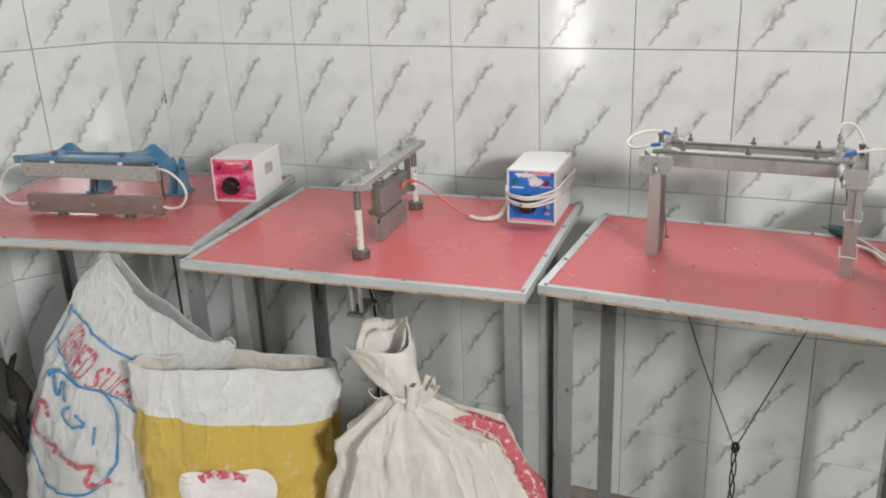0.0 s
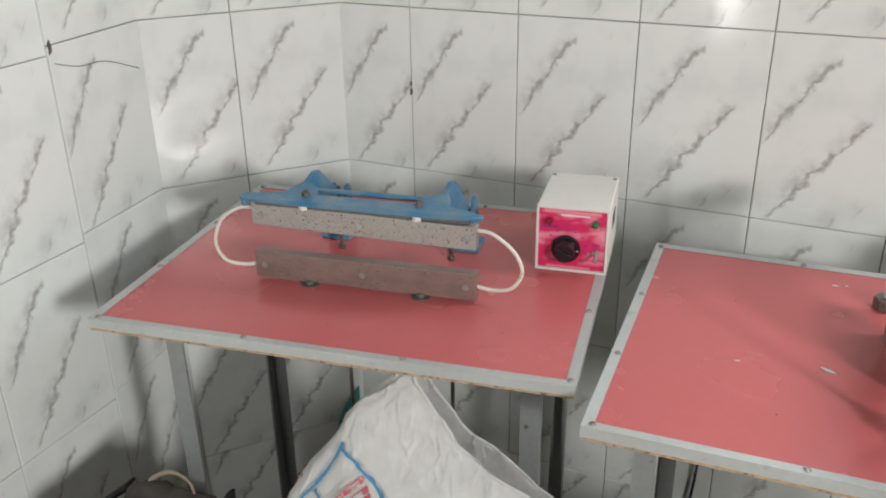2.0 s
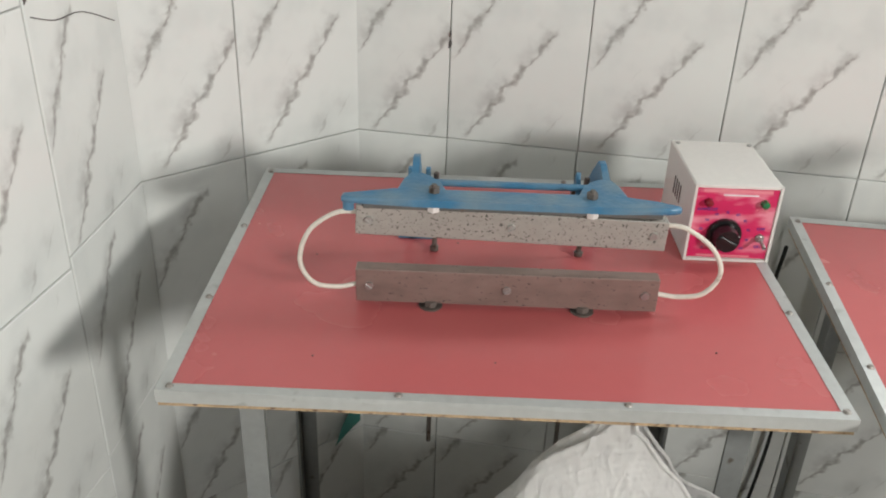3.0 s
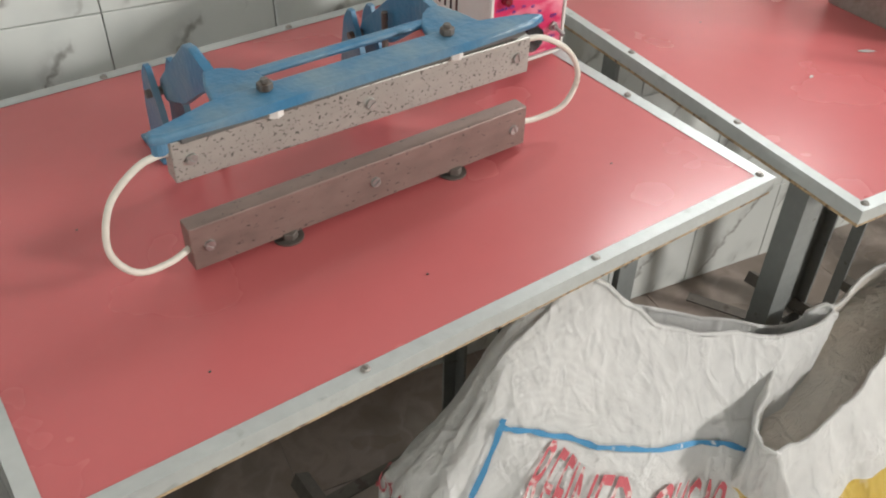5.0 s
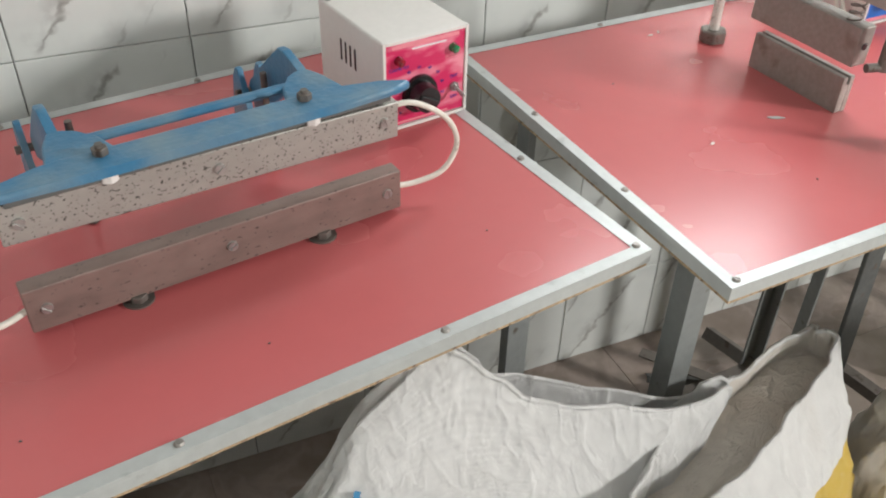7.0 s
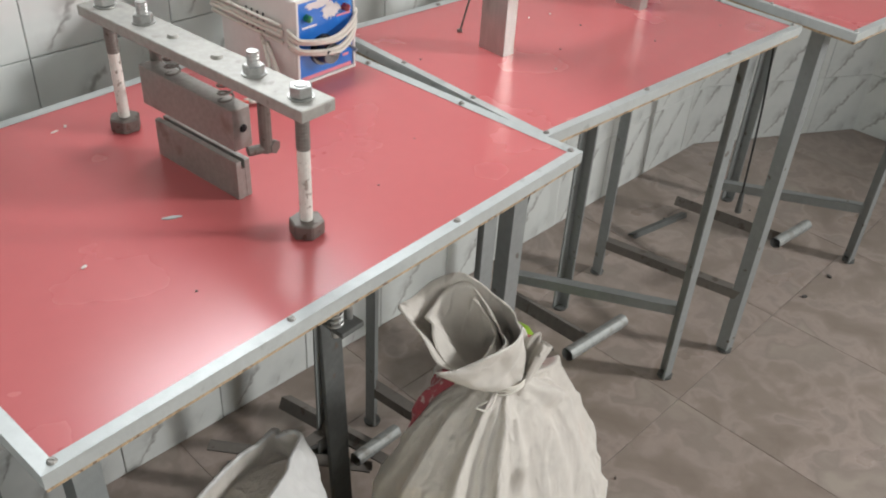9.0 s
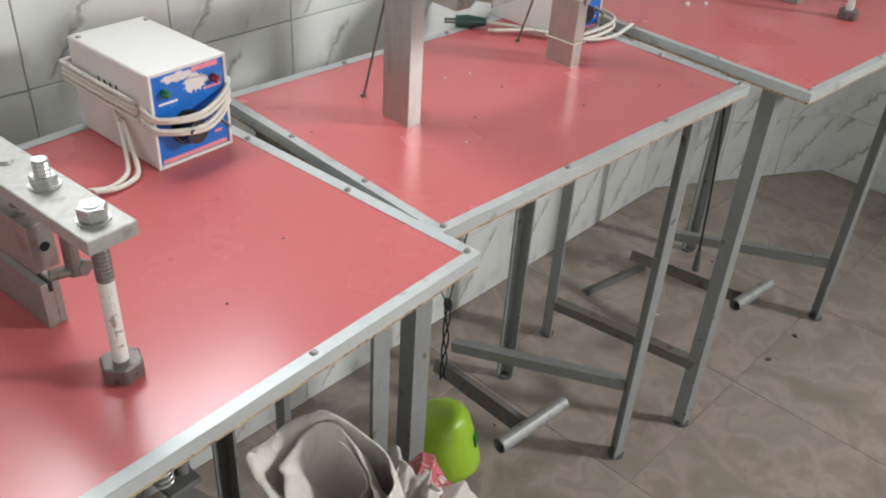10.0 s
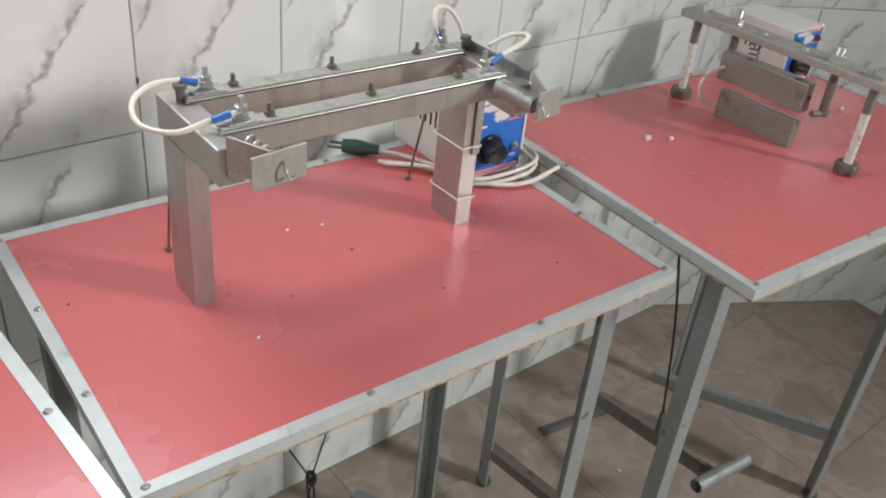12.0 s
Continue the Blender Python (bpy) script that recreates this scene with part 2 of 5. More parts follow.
IRON_DARK = mat("grimy_dark_iron", (0.115, 0.118, 0.113), 0.55, 0.2, 0.2, 40, spots=(0.13, 0.10, 0.08), spot_scale=40, spot_at=0.62, bump=0.2)
BLUE = mat("blue_enamel_casting", (0.035, 0.165, 0.30), 0.38, 0, 0.14, 40, spots=(0.17, 0.25, 0.29), spot_scale=16, spot_at=0.40, spot_soft=0.32, bump=0.45, bump_scale=160)
JAW = mat("pitted_steel_jaw", (0.40, 0.39, 0.36), 0.45, 0.55, 0.10, 40, spots=(0.11, 0.11, 0.10), spot_scale=450, spot_at=0.598, spot_soft=0.05, stretch=(0.7, 1, 1.1))
JAW_BROWN = mat("heat_browned_steel", (0.265, 0.195, 0.172), 0.45, 0.45, 0.30, 16, spots=(0.09, 0.07, 0.065), spot_scale=300, spot_at=0.645, stretch=(0.6, 1, 1.2))
STEEL = mat("brushed_steel", (0.46, 0.44, 0.41), 0.36, 0.8, 0.14, 45, spots=(0.25, 0.21, 0.18), spot_scale=22, spot_at=0.6, spot_soft=0.2, stretch=(1, 1, 0.25))
STEEL_GREY = mat("dull_steel_block", (0.28, 0.262, 0.24), 0.45, 0.5, 0.18, 60, spots=(0.17, 0.125, 0.11), spot_scale=24, spot_at=0.6, spot_soft=0.15)
ZINC = mat("zinc_fastener", (0.46, 0.46, 0.445), 0.38, 0.8, 0.2, 120)
ALU_BAR = mat("grey_aluminium_bar", (0.34, 0.328, 0.30), 0.54, 0.45, 0.18, 50, spots=(0.27, 0.25, 0.23), spot_scale=50, spot_at=0.62)
RUSTY = mat("browned_steel_nut", (0.16, 0.14, 0.125), 0.5, 0.5, 0.2, 60, spots=(0.09, 0.06, 0.045), spot_scale=90, spot_at=0.6)
ROD_WHITE = mat("whitened_rod", (0.62, 0.60, 0.55), 0.6, 0.1, 0.15, 90, spots=(0.30, 0.26, 0.22), spot_scale=140, spot_at=0.6)
BOXWHITE = mat("white_powder_coat", (0.70, 0.68, 0.65), 0.45, 0, 0.04, 40, spots=(0.45, 0.42, 0.38), spot_scale=55, spot_at=0.73, bump=0.15, bump_scale=600)
PANEL_RED = mat("crimson_printed_panel", (0.60, 0.02, 0.11), 0.35, 0, 0.08, 30, spots=(0.78, 0.28, 0.36), spot_scale=26, spot_at=0.50, spot_soft=0.12, stretch=(0.5, 1, 1.5))
PANEL_BLUE = mat("blue_printed_panel", (0.012, 0.14, 0.52), 0.35, 0, 0.12, 30, spots=(0.05, 0.28, 0.62), spot_scale=30, spot_at=0.6, spot_soft=0.1)
PALE = mat("scraped_pale_label", (0.70, 0.66, 0.64), 0.6, 0, 0.1, 60)
PINK_INK, WHITE_INK, BLUE_INK = mat("pink_ink", (0.75, 0.25, 0.30), 0.5), mat("white_ink", (0.75, 0.72, 0.74), 0.5), mat("navy_ink", (0.04, 0.04, 0.28), 0.5)
BLACK = mat("black_plastic", (0.012, 0.012, 0.013), 0.25, 0, 0.1, 30)
LED_RED, LED_GREEN = mat("red_lens", (0.22, 0.012, 0.02), 0.2, 0, 0.05, coat=0.5), mat("green_lens", (0.015, 0.17, 0.06), 0.2, 0, 0.05, coat=0.5)
CABLE = mat("white_cable_sheath", (0.66, 0.62, 0.55), 0.55, 0, 0.10, 60, spots=(0.40, 0.35, 0.28), spot_scale=60, spot_at=0.64)
CABLE_RED = mat("red_glass_sleeve", (0.60, 0.13, 0.10), 0.5, 0, 0.1, 60)
PLUG = mat("dark_green_plug", (0.02, 0.075, 0.055), 0.4, 0, 0.1, 40)
BLUE_LUG = mat("blue_lug", (0.03, 0.13, 0.40), 0.4)
SACK_WHITE = woven("white_woven_sacking", (0.87, 0.86, 0.845), (0.79, 0.765, 0.735))
SACK_CREAM = woven("cream_woven_sacking", (0.90, 0.84, 0.765), (0.85, 0.765, 0.685))
SACK_YELLOW = woven("white_and_yellow_sacking", (0.88, 0.87, 0.85), (0.82, 0.79, 0.75), yellow=0.430)
INK_RED, INK_BLUE = mat("faded_red_print", (0.50, 0.10, 0.12), 0.6, 0, 0.2, 50, spots=(0.68, 0.52, 0.50), spot_scale=90, spot_at=0.56), mat("faded_blue_print", (0.06, 0.25, 0.46), 0.6, 0, 0.2, 50, spots=(0.60, 0.62, 0.64), spot_scale=90, spot_at=0.6)
CANVAS = mat("dark_olive_canvas", (0.058, 0.050, 0.043), 0.72, 0, 0.25, 30, bump=0.7, bump_scale=700)
TAN = mat("tan_webbing", (0.30, 0.24, 0.17), 0.8, 0, 0.2, 50, bump=0.5, bump_scale=600)
CANVAS_BLACK = mat("black_webbing", (0.012, 0.013, 0.013), 0.8, 0, 0.2, 50, bump=0.6, bump_scale=600)
LIME = mat("lime_plastic", (0.32, 0.52, 0.03), 0.4, 0, 0.08, 30)
PIPE = mat("galvanised_pipe", (0.30, 0.31, 0.30), 0.55, 0.5, 0.2, 50, spots=(0.17, 0.15, 0.13), spot_scale=40, spot_at=0.56, spot_soft=0.2)
DEBRIS = mat("pale_paper_scrap", (0.70, 0.62, 0.58), 0.8)
TEAL = mat("teal_paint_smear", (0.06, 0.25, 0.22), 0.6, 0, 0.1, 60)
CRACK = mat("dark_crack", (0.10, 0.09, 0.085), 0.9)


# ---- mesh helpers ----
def box(bm, centre, size, bevel=0.0, turn=None):
    """A bevelled box; turn: a matrix about its own centre."""
    m = Matrix.Translation(centre) @ (turn or Matrix()) @ Matrix.Diagonal((*size, 1))
    made = bmesh.ops.create_cube(bm, size=1.0, matrix=m)["verts"]
    if bevel:
        edges = list({e for v in made for e in v.link_edges})
        bmesh.ops.bevel(bm, geom=edges, offset=bevel, segments=2, profile=0.5, affect="EDGES")
    return bm


def rod(bm, a, b, r, seg=12, r2=None, cap=True):
    a, b = Vector(a), Vector(b)
    way = b - a
    m = Matrix.Translation((a + b) / 2) @ way.to_track_quat("Z", "Y").to_matrix().to_4x4()
    bmesh.ops.create_cone(bm, cap_ends=cap, segments=seg, radius1=r, radius2=r if r2 is None else r2, depth=way.length, matrix=m)
    return bm


def hexnut(bm, base, across, height, axis=(0, 0, 1), turn=0.0):
    base, axis = Vector(base), Vector(axis).normalized()
    q = axis.to_track_quat("Z", "Y").to_matrix().to_4x4()
    m = Matrix.Translation(base + axis * height / 2) @ q @ Matrix.Rotation(turn, 4, "Z")
    made = bmesh.ops.create_cone(bm, cap_ends=True, segments=6, radius1=across / 1.732, radius2=across / 1.732, depth=height, matrix=m)["verts"]
    bmesh.ops.bevel(bm, geom=list({e for v in made for e in v.link_edges}), offset=across * 0.05, segments=1, affect="EDGES")
    return bm


def smooth_line(points, steps=6):
    """Catmull-Rom through the points."""
    p = [Vector(q) for q in points]
    p = [2 * p[0] - p[1]] + p + [2 * p[-1] - p[-2]]
    out = []
    for i in range(1, len(p) - 2):
        for k in range(steps):
            t = k / steps
            out.append(0.5 * (2 * p[i] + (p[i + 1] - p[i - 1]) * t + (2 * p[i - 1] - 5 * p[i] + 4 * p[i + 1] - p[i + 2]) * t * t
                              + (3 * p[i] - p[i - 1] - 3 * p[i + 1] + p[i + 2]) * t ** 3))
    out.append(p[-2])
    return out


def tube(bm, points, r, seg=8, steps=6, flat=1.0):
    """A cable through the points."""
    line = smooth_line(points, steps)
    side, rings = None, []
    for i, c in enumerate(line):
        way = (line[min(i + 1, len(line) - 1)] - line[max(i - 1, 0)]).normalized()
        if side is None:
            side = way.orthogonal().normalized()
        side = (side - way * side.dot(way)).normalized()
        up = way.cross(side)
        rings.append([bm.verts.new(c + side * r * math.cos(2 * math.pi * k / seg) + up * r * flat * math.sin(2 * math.pi * k / seg)) for k in range(seg)])
    for a, b in zip(rings, rings[1:]):
        for k in range(seg):
            f = bm.faces.new((a[k], a[(k + 1) % seg], b[(k + 1) % seg], b[k]))
            f.smooth = True
    bm.faces.new(rings[0][::-1])
    bm.faces.new(rings[-1])
    return bm


def prism(bm, outline, z0, z1, bevel=0.0):
    """An outline in x and y raised from z0 to z1."""
    low, high = [bm.verts.new((x, y, z0)) for x, y in outline], [bm.verts.new((x, y, z1)) for x, y in outline]
    n = len(outline)
    bm.faces.new(low[::-1])
    bm.faces.new(high)
    for k in range(n):
        bm.faces.new((low[k], low[(k + 1) % n], high[(k + 1) % n], high[k]))
    if bevel:
        edges = [e for e in {e for v in low + high for e in v.link_edges}]
        bmesh.ops.bevel(bm, geom=edges, offset=bevel, segments=2, profile=0.5, affect="EDGES")
    return bm


def angle_bar(bm, a, b, width, thick, inside):
    """An L-section bar from a to b; inside: the direction into which its two flanges open."""
    a, b = Vector(a), Vector(b)
    way = (b - a).normalized()
    q = Vector(inside)
    q = (q - way * q.dot(way)).normalized()
    s = way.cross(q)
    e1, e2 = (q + s).normalized(), (q - s).normalized()
    shape = [(0, 0), (width, 0), (width, thick), (thick, thick), (thick, width), (0, width)]
    low, high = ([bm.verts.new(p + e1 * u + e2 * v) for u, v in shape] for p in (a, b))
    bm.faces.new(low)
    bm.faces.new(high[::-1])
    for k in range(6):
        bm.faces.new((low[k], high[k], high[(k + 1) % 6], low[(k + 1) % 6]))
    bmesh.ops.recalc_face_normals(bm, faces=bm.faces)
    return bm


def coil(bm, a, b, radius, turns, wire):
    a, b = Vector(a), Vector(b)
    way = b - a
    side = way.normalized().orthogonal().normalized()
    up = way.normalized().cross(side)
    n = int(turns * 10)
    pts = [a + way * (i / n) + side * radius * math.cos(2 * math.pi * turns * i / n) + up * radius * math.sin(2 * math.pi * turns * i / n) for i in range(n + 1)]
    return tube(bm, pts, wire, 6, 1)


def thing(name, label, category, m=None, group="", kind=""):
    ob = new(name)
    ob.empty_display_size = 0.05
    if m is not None:
        ob.matrix_world = m
    return tagged(ob, label, category, group, kind)


def add_mesh(bm, other):
    """Joins another bmesh into bm."""
    spot = {v: bm.verts.new(v.co) for v in other.verts}
    for f in other.faces:
        bm.faces.new([spot[v] for v in f.verts])
    other.free()
    return bm


def part(name, bm, material, parent=None, label="", smooth=False, m=None):
    """Links bm as one mesh under a thing or a part."""
    me = bpy.data.meshes.new(name)
    bmesh.ops.recalc_face_normals(bm, faces=bm.faces)
    if smooth:
        for f in bm.faces:
            f.smooth = True
    bm.to_mesh(me)
    bm.free()
    me.materials.append(material)
    ob = new(name, me)
    if parent is not None:
        ob.parent = parent
    if m is not None:
        ob.matrix_local = m
    if label:
        ob["label"] = label
    return ob


def B():
    return bmesh.new()


def lettering(text, size, material, parent, m, name="lettering", bend=None, cuts=0):
    """Words with the built-in font; bend: where a point of the flat words goes."""
    cu = bpy.data.curves.new("words", "FONT")
    cu.body, cu.size, cu.align_x, cu.align_y, cu.resolution_u = text, size, "CENTER", "CENTER", 2
    cu.extrude = 0.0 if bend else 0.0003
    tmp = new("words", cu)
    me = bpy.data.meshes.new_from_object(tmp.evaluated_get(bpy.context.evaluated_depsgraph_get()))
    bpy.data.objects.remove(tmp)
    bpy.data.curves.remove(cu)
    bm = bmesh.new()
    bm.from_mesh(me)
    bpy.data.meshes.remove(me)
    if bend:
        bmesh.ops.triangulate(bm, faces=bm.faces)
        for _ in range(cuts):
            long = [e for e in bm.edges if e.calc_length() > size * 0.14]
            if not long:
                break
            bmesh.ops.subdivide_edges(bm, edges=long, cuts=1, use_grid_fill=False)
            bmesh.ops.triangulate(bm, faces=bm.faces)
        for v in bm.verts:
            v.co = bend(v.co.x, v.co.y)
    return part(name, bm, material, parent, m=m)


# ---- the room ----
ROW = [0.0, 0.193, 0.4945, 0.796, 1.0975, 1.399, 1.7005, 2.002, 2.3035, 2.605, CEIL]


def wall_piece(name, a, b, label, holes=()):
    """A thick wall from a to b in the plan, its face on the line, the room on its right hand going from a to b reversed."""
    a, b = Vector((*a, 0)), Vector((*b, 0))
    way = (b - a)
    n = Vector((-way.y, way.x, 0)).normalized()
    m = Matrix((( *way.normalized(), 0), (*n, 0), (0, 0, 1, 0), (0, 0, 0, 1))).transposed()
    m.translation = a
    bm = B()
    length = way.length
    xs = sorted({0.0, length, *(h[0] for h in holes), *(h[1] for h in holes)})
    zs = sorted({0.0, CEIL, *(h[2] for h in holes), *(h[3] for h in holes)})
    for x0, x1 in zip(xs, xs[1:]):
        for z0, z1 in zip(zs, zs[1:]):
            if not any(h[0] <= x0 and x1 <= h[1] and h[2] <= z0 and z1 <= h[3] for h in holes):
                box(bm, ((x0 + x1) / 2, 0.07, (z0 + z1) / 2), (x1 - x0, 0.128, z1 - z0))
    ob = part(name, bm, GROUT)
    ob.matrix_world = m
    tagged(ob, label, "wall", kind="structure")
    return ob, length


C0, C1, C2 = (0.0, 0.0), (-0.235, -0.278), (-0.213, -0.492)
BX, TW = 0.1445, 0.2045
WIN = (BX + 4 * TW, BX + 8 * TW, ROW[5], ROW[7])
wall_north, north_len = wall_piece("wall_north", C0, (2.885, 0.0), "white glazed tile wall with grey marble streaks", [WIN])
wall_corner_west, _ = wall_piece("wall_corner_west", C1, C0, "slanting tiled corner wall with grey marble streaks")
wall_west_stub, _ = wall_piece("wall_west_stub", C2, C1, "short tiled wall beside the corner, with a cracked tile")
wall_west, _ = wall_piece("wall_west", (-0.213, FRONT), C2, "tiled side wall with grey marble streaks")
wall_corner_east, _ = wall_piece("wall_corner_east", (2.885, 0.0), (3.392, -0.292), "slanting tiled corner wall beyond the tables")
wall_east, _ = wall_piece("wall_east", (3.392, -0.292), (RIGHT, FRONT), "tiled side wall with a window that lets in daylight", [(2.02, 2.70, 1.6, 2.3)])
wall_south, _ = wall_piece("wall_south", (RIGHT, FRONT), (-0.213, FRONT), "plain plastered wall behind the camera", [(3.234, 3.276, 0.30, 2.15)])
# out of view, so it takes the dark plaster against bounced light
wall_south.data.materials[0] = PLASTER

FLOOR_GROUT = mat("brown_floor_grout", (0.20, 0.168, 0.142), 0.9, 0, 0.2, 40)
floor = part("floor", box(B(), (1.6, -2.0, -0.057), (4.6, 5.0, 0.108)), FLOOR_GROUT)
tagged(floor, "brown swirled tile floor, dusty and littered", "floor", kind="structure")
ceiling = part("ceiling", box(B(), (1.6, -2.0, CEIL + 0.052), (4.6, 5.0, 0.1)), PLASTER)
tagged(ceiling, "plain unseen plaster ceiling, dark to cut bounced light", "ceiling", kind="structure")


# ---- work tables ----
def work_table(name, label, origin, turn, w, d, z, pedal, legs=None, hang=()):
    """A laminate-topped table on angle-iron legs; legs: the four leg places along the front and back, hang: bars under it."""
    tb = thing(name, label, "table", pose(origin[0], origin[1], 0, 0, 0, turn), "red work tables")
    part("tabletop", box(B(), (w / 2, d / 2, z - 0.0090), (w - 0.003, d - 0.003, 0.0162)), CHIP, tb, "raw chipboard core")
    part("laminate", box(B(), (w / 2, d / 2, z - 0.0006), (w - 0.018, d - 0.018, 0.0012)), LAMINATE, tb, "red laminate sheet")
    lip, deep, t = 0.0130, 0.0126, 0.0016
    rnd = random.Random(round(w * 1000 + z * 777))
    for x0, y0, x1, y1 in ((0, 0, w, 0), (w, 0, w, d), (w, d, 0, d), (0, d, 0, 0)):
        a, b = Vector((x0, y0, 0)), Vector((x1, y1, 0))
        way = (b - a).normalized()
        inn = Vector((-way.y, way.x, 0))
        bm = B()
        # mitred lip and skirt in short lengths, a little dented
        n = 14
        rows = []
        for i in range(n + 1):
            s = i / n
            p = a.lerp(b, s)
            q = p + inn * lip + way * (lip if i == 0 else -lip if i == n else 0)
            k = 0.0 if i in (0, n) else rnd.uniform(-0.0005, 0.0007)
            rows.append([bm.verts.new(v) for v in ((q.x, q.y, z + 0.0006), (p.x, p.y, z + t), (p.x - inn.x * k, p.y - inn.y * k, z - 0.003),
                                                   (p.x - inn.x * k, p.y - inn.y * k, z - deep + k), (p.x + inn.x * 0.0014, p.y + inn.y * 0.0014, z - deep + k))])
        for r0, r1 in zip(rows, rows[1:]):
            for k in range(4):
                bm.faces.new((r0[k], r0[k + 1], r1[k + 1], r1[k]))
        edge = part("edge_trim", bm, ALU, tb, "scuffed aluminium edging")
        count = 4 if (b - a).length > 0.55 else 3
        for i in range(count - 1 if count == 4 else count):
            s = 0.012 / (b - a).length + i / (count - 1 if count == 4 else count) * 0.985
            p = a.lerp(b, s) + inn * 0.008
            bm = B()
            rod(bm, (p.x, p.y, z + 0.0008), (p.x, p.y, z + 0.0032), 0.0042, 10, 0.0028)
            box(bm, (p.x, p.y, z + 0.0034), (0.0045, 0.0008, 0.0008), 0, Matrix.Rotation(rnd.uniform(0, 3), 4, "Z"))
            part("screw", bm, STEEL_GREY, edge)
    for i, (lx, ly, dx, dy, fx, fy) in enumerate(legs):
        inside = (dx, dy, 0)
        leg = part("leg", angle_bar(B(), (fx, fy, 0.003), (lx, ly, z - 0.0178), 0.026, 0.004, inside), IRON, tb)
        part("foot_pad", rod(B(), (fx + dx * 0.009, fy + dy * 0.009, 0.0), (fx + dx * 0.009, fy + dy * 0.009, 0.006), 0.016, 8), IRON_DARK, leg)
    zt = z - 0.0174
    fl, fr, br, bl = [Vector((q[0], q[1], 0)) for q in legs]
    for p, q, ins in ((fl, fr, (0, 1, -1)), (bl, br, (0, -1, -1)), (fl, bl, (1, 0, -1)), (fr, br, (-1, 0, -1))):
        part("apron", angle_bar(B(), (p.x, p.y, zt), (q.x, q.y, zt), 0.022, 0.003, ins), IRON, tb)
    for a, b, ins, mt in hang:
        part("brace", angle_bar(B(), a, b, 0.022, 0.003, ins), mt, tb)
    if pedal:
        (ax, ay, az), (bx, by, bz), half = pedal
        lever = part("pedal_lever", angle_bar(B(), (ax, ay, az), (bx, by, bz), 0.024, 0.004, (0.3, 0, -1)), IRON_DUSTY, tb, "dusty iron treadle bar")
        bm = B()
        rod(bm, (bx - half, by - 0.01, bz + 0.012), (bx + half, by - 0.01, bz + 0.006), 0.0125, 16, cap=False)
        rod(bm, (bx - half, by - 0.01, bz + 0.012), (bx + half, by - 0.01, bz + 0.006), 0.010, 16, cap=False)
        part("treadle_pipe", bm, PIPE, lever, "galvanised pipe treadle")
    return tb


def four_legs(w, d, ix=0.05, iy=0.05, splay=0.0):
    return [(ix, iy, 1, 1, ix - splay, iy - splay), (w - ix, iy, -1, 1, w - ix + splay, iy - splay), (w - ix, d - iy, -1, -1, w - ix, d - iy + splay), (ix, d - iy, 1, -1, ix, d - iy + splay)]


def braces(w, d, ix, iy, z1, z2):
    return [((ix, iy, z1), (ix, d - iy, z2), (1, 0, -1), IRON_DUSTY), ((w - ix, iy, z1), (w - ix, d - iy, z2), (-1, 0, -1), IRON_DUSTY),
            ((ix, d - iy, z2), (w - ix, d - iy, z2), (0, -1, -1), IRON_DUSTY)]


T1 = dict(origin=(-0.005, -0.688), turn=9.3, w=0.657, d=0.522, z=0.787)
T2 = dict(origin=(0.671, -0.657), turn=3.4, w=0.657, d=0.503, z=0.791)
T3 = dict(origin=(1.329, -0.560), turn=-2.5, w=0.616, d=0.414, z=0.784)
T4 = dict(origin=(2.000, -0.655), turn=-4.0, w=0.690, d=0.500, z=0.778)
work_table("work_table", "red laminate table with aluminium edging, against the tiled corner", **T1, legs=four_legs(0.654, 0.487, 0.052, 0.090),
           pedal=((0.33, 0.44, 0.10), (0.33, 0.12, 0.12), 0.07), hang=braces(0.657, 0.487, 0.060, 0.097, 0.14, 0.08))
work_table("work_table", "red laminate table with aluminium edging and loose scraps on it", **T2, legs=four_legs(0.670, 0.503, 0.048, 0.085),
           pedal=((0.60, 0.52, 0.08), (0.62, 0.30, 0.10), 0.05),
           hang=braces(0.670, 0.503, 0.048, 0.085, 0.14, 0.07) + [((0.44, 0.52, 0.09), (0.60, 0.28, 0.09), (-1, 0, -1), IRON_DUSTY)])
work_table("work_table", "smaller red laminate table with aluminium edging", **T3, legs=four_legs(0.616, 0.414, 0.02, 0.05),
           pedal=((0.38, 0.36, 0.16), (0.325, 0.09, 0.23), 0.08),
           hang=[((0.02, 0.05, 0.16), (0.02, 0.36, 0.10), (1, 0, -1), IRON_DUSTY),
                 ((0.46, 0.40, 0.13), (0.588, 0.075, 0.178), (1, 0, -1), IRON)])
work_table("work_table", "red laminate table with dented aluminium edging, set forward of the others", **T4, legs=[(0.074, 0.082, 1, 1, 0.074, 0.082), (0.645, 0.080, -1, 1, 0.645, 0.080), (0.645, 0.465, -1, -1, 0.645, 0.465), (0.069, 0.465, 1, -1, 0.069, 0.465)],
           pedal=((0.34, 0.44, 0.13), (0.345, 0.145, 0.17), 0.07),
           hang=[((0.074, 0.09, 0.165), (0.069, 0.46, 0.10), (1, 0, -1), IRON_DUSTY), ((0.50, 0.43, 0.12), (0.637, 0.10, 0.16), (1, 0, -1), IRON)])


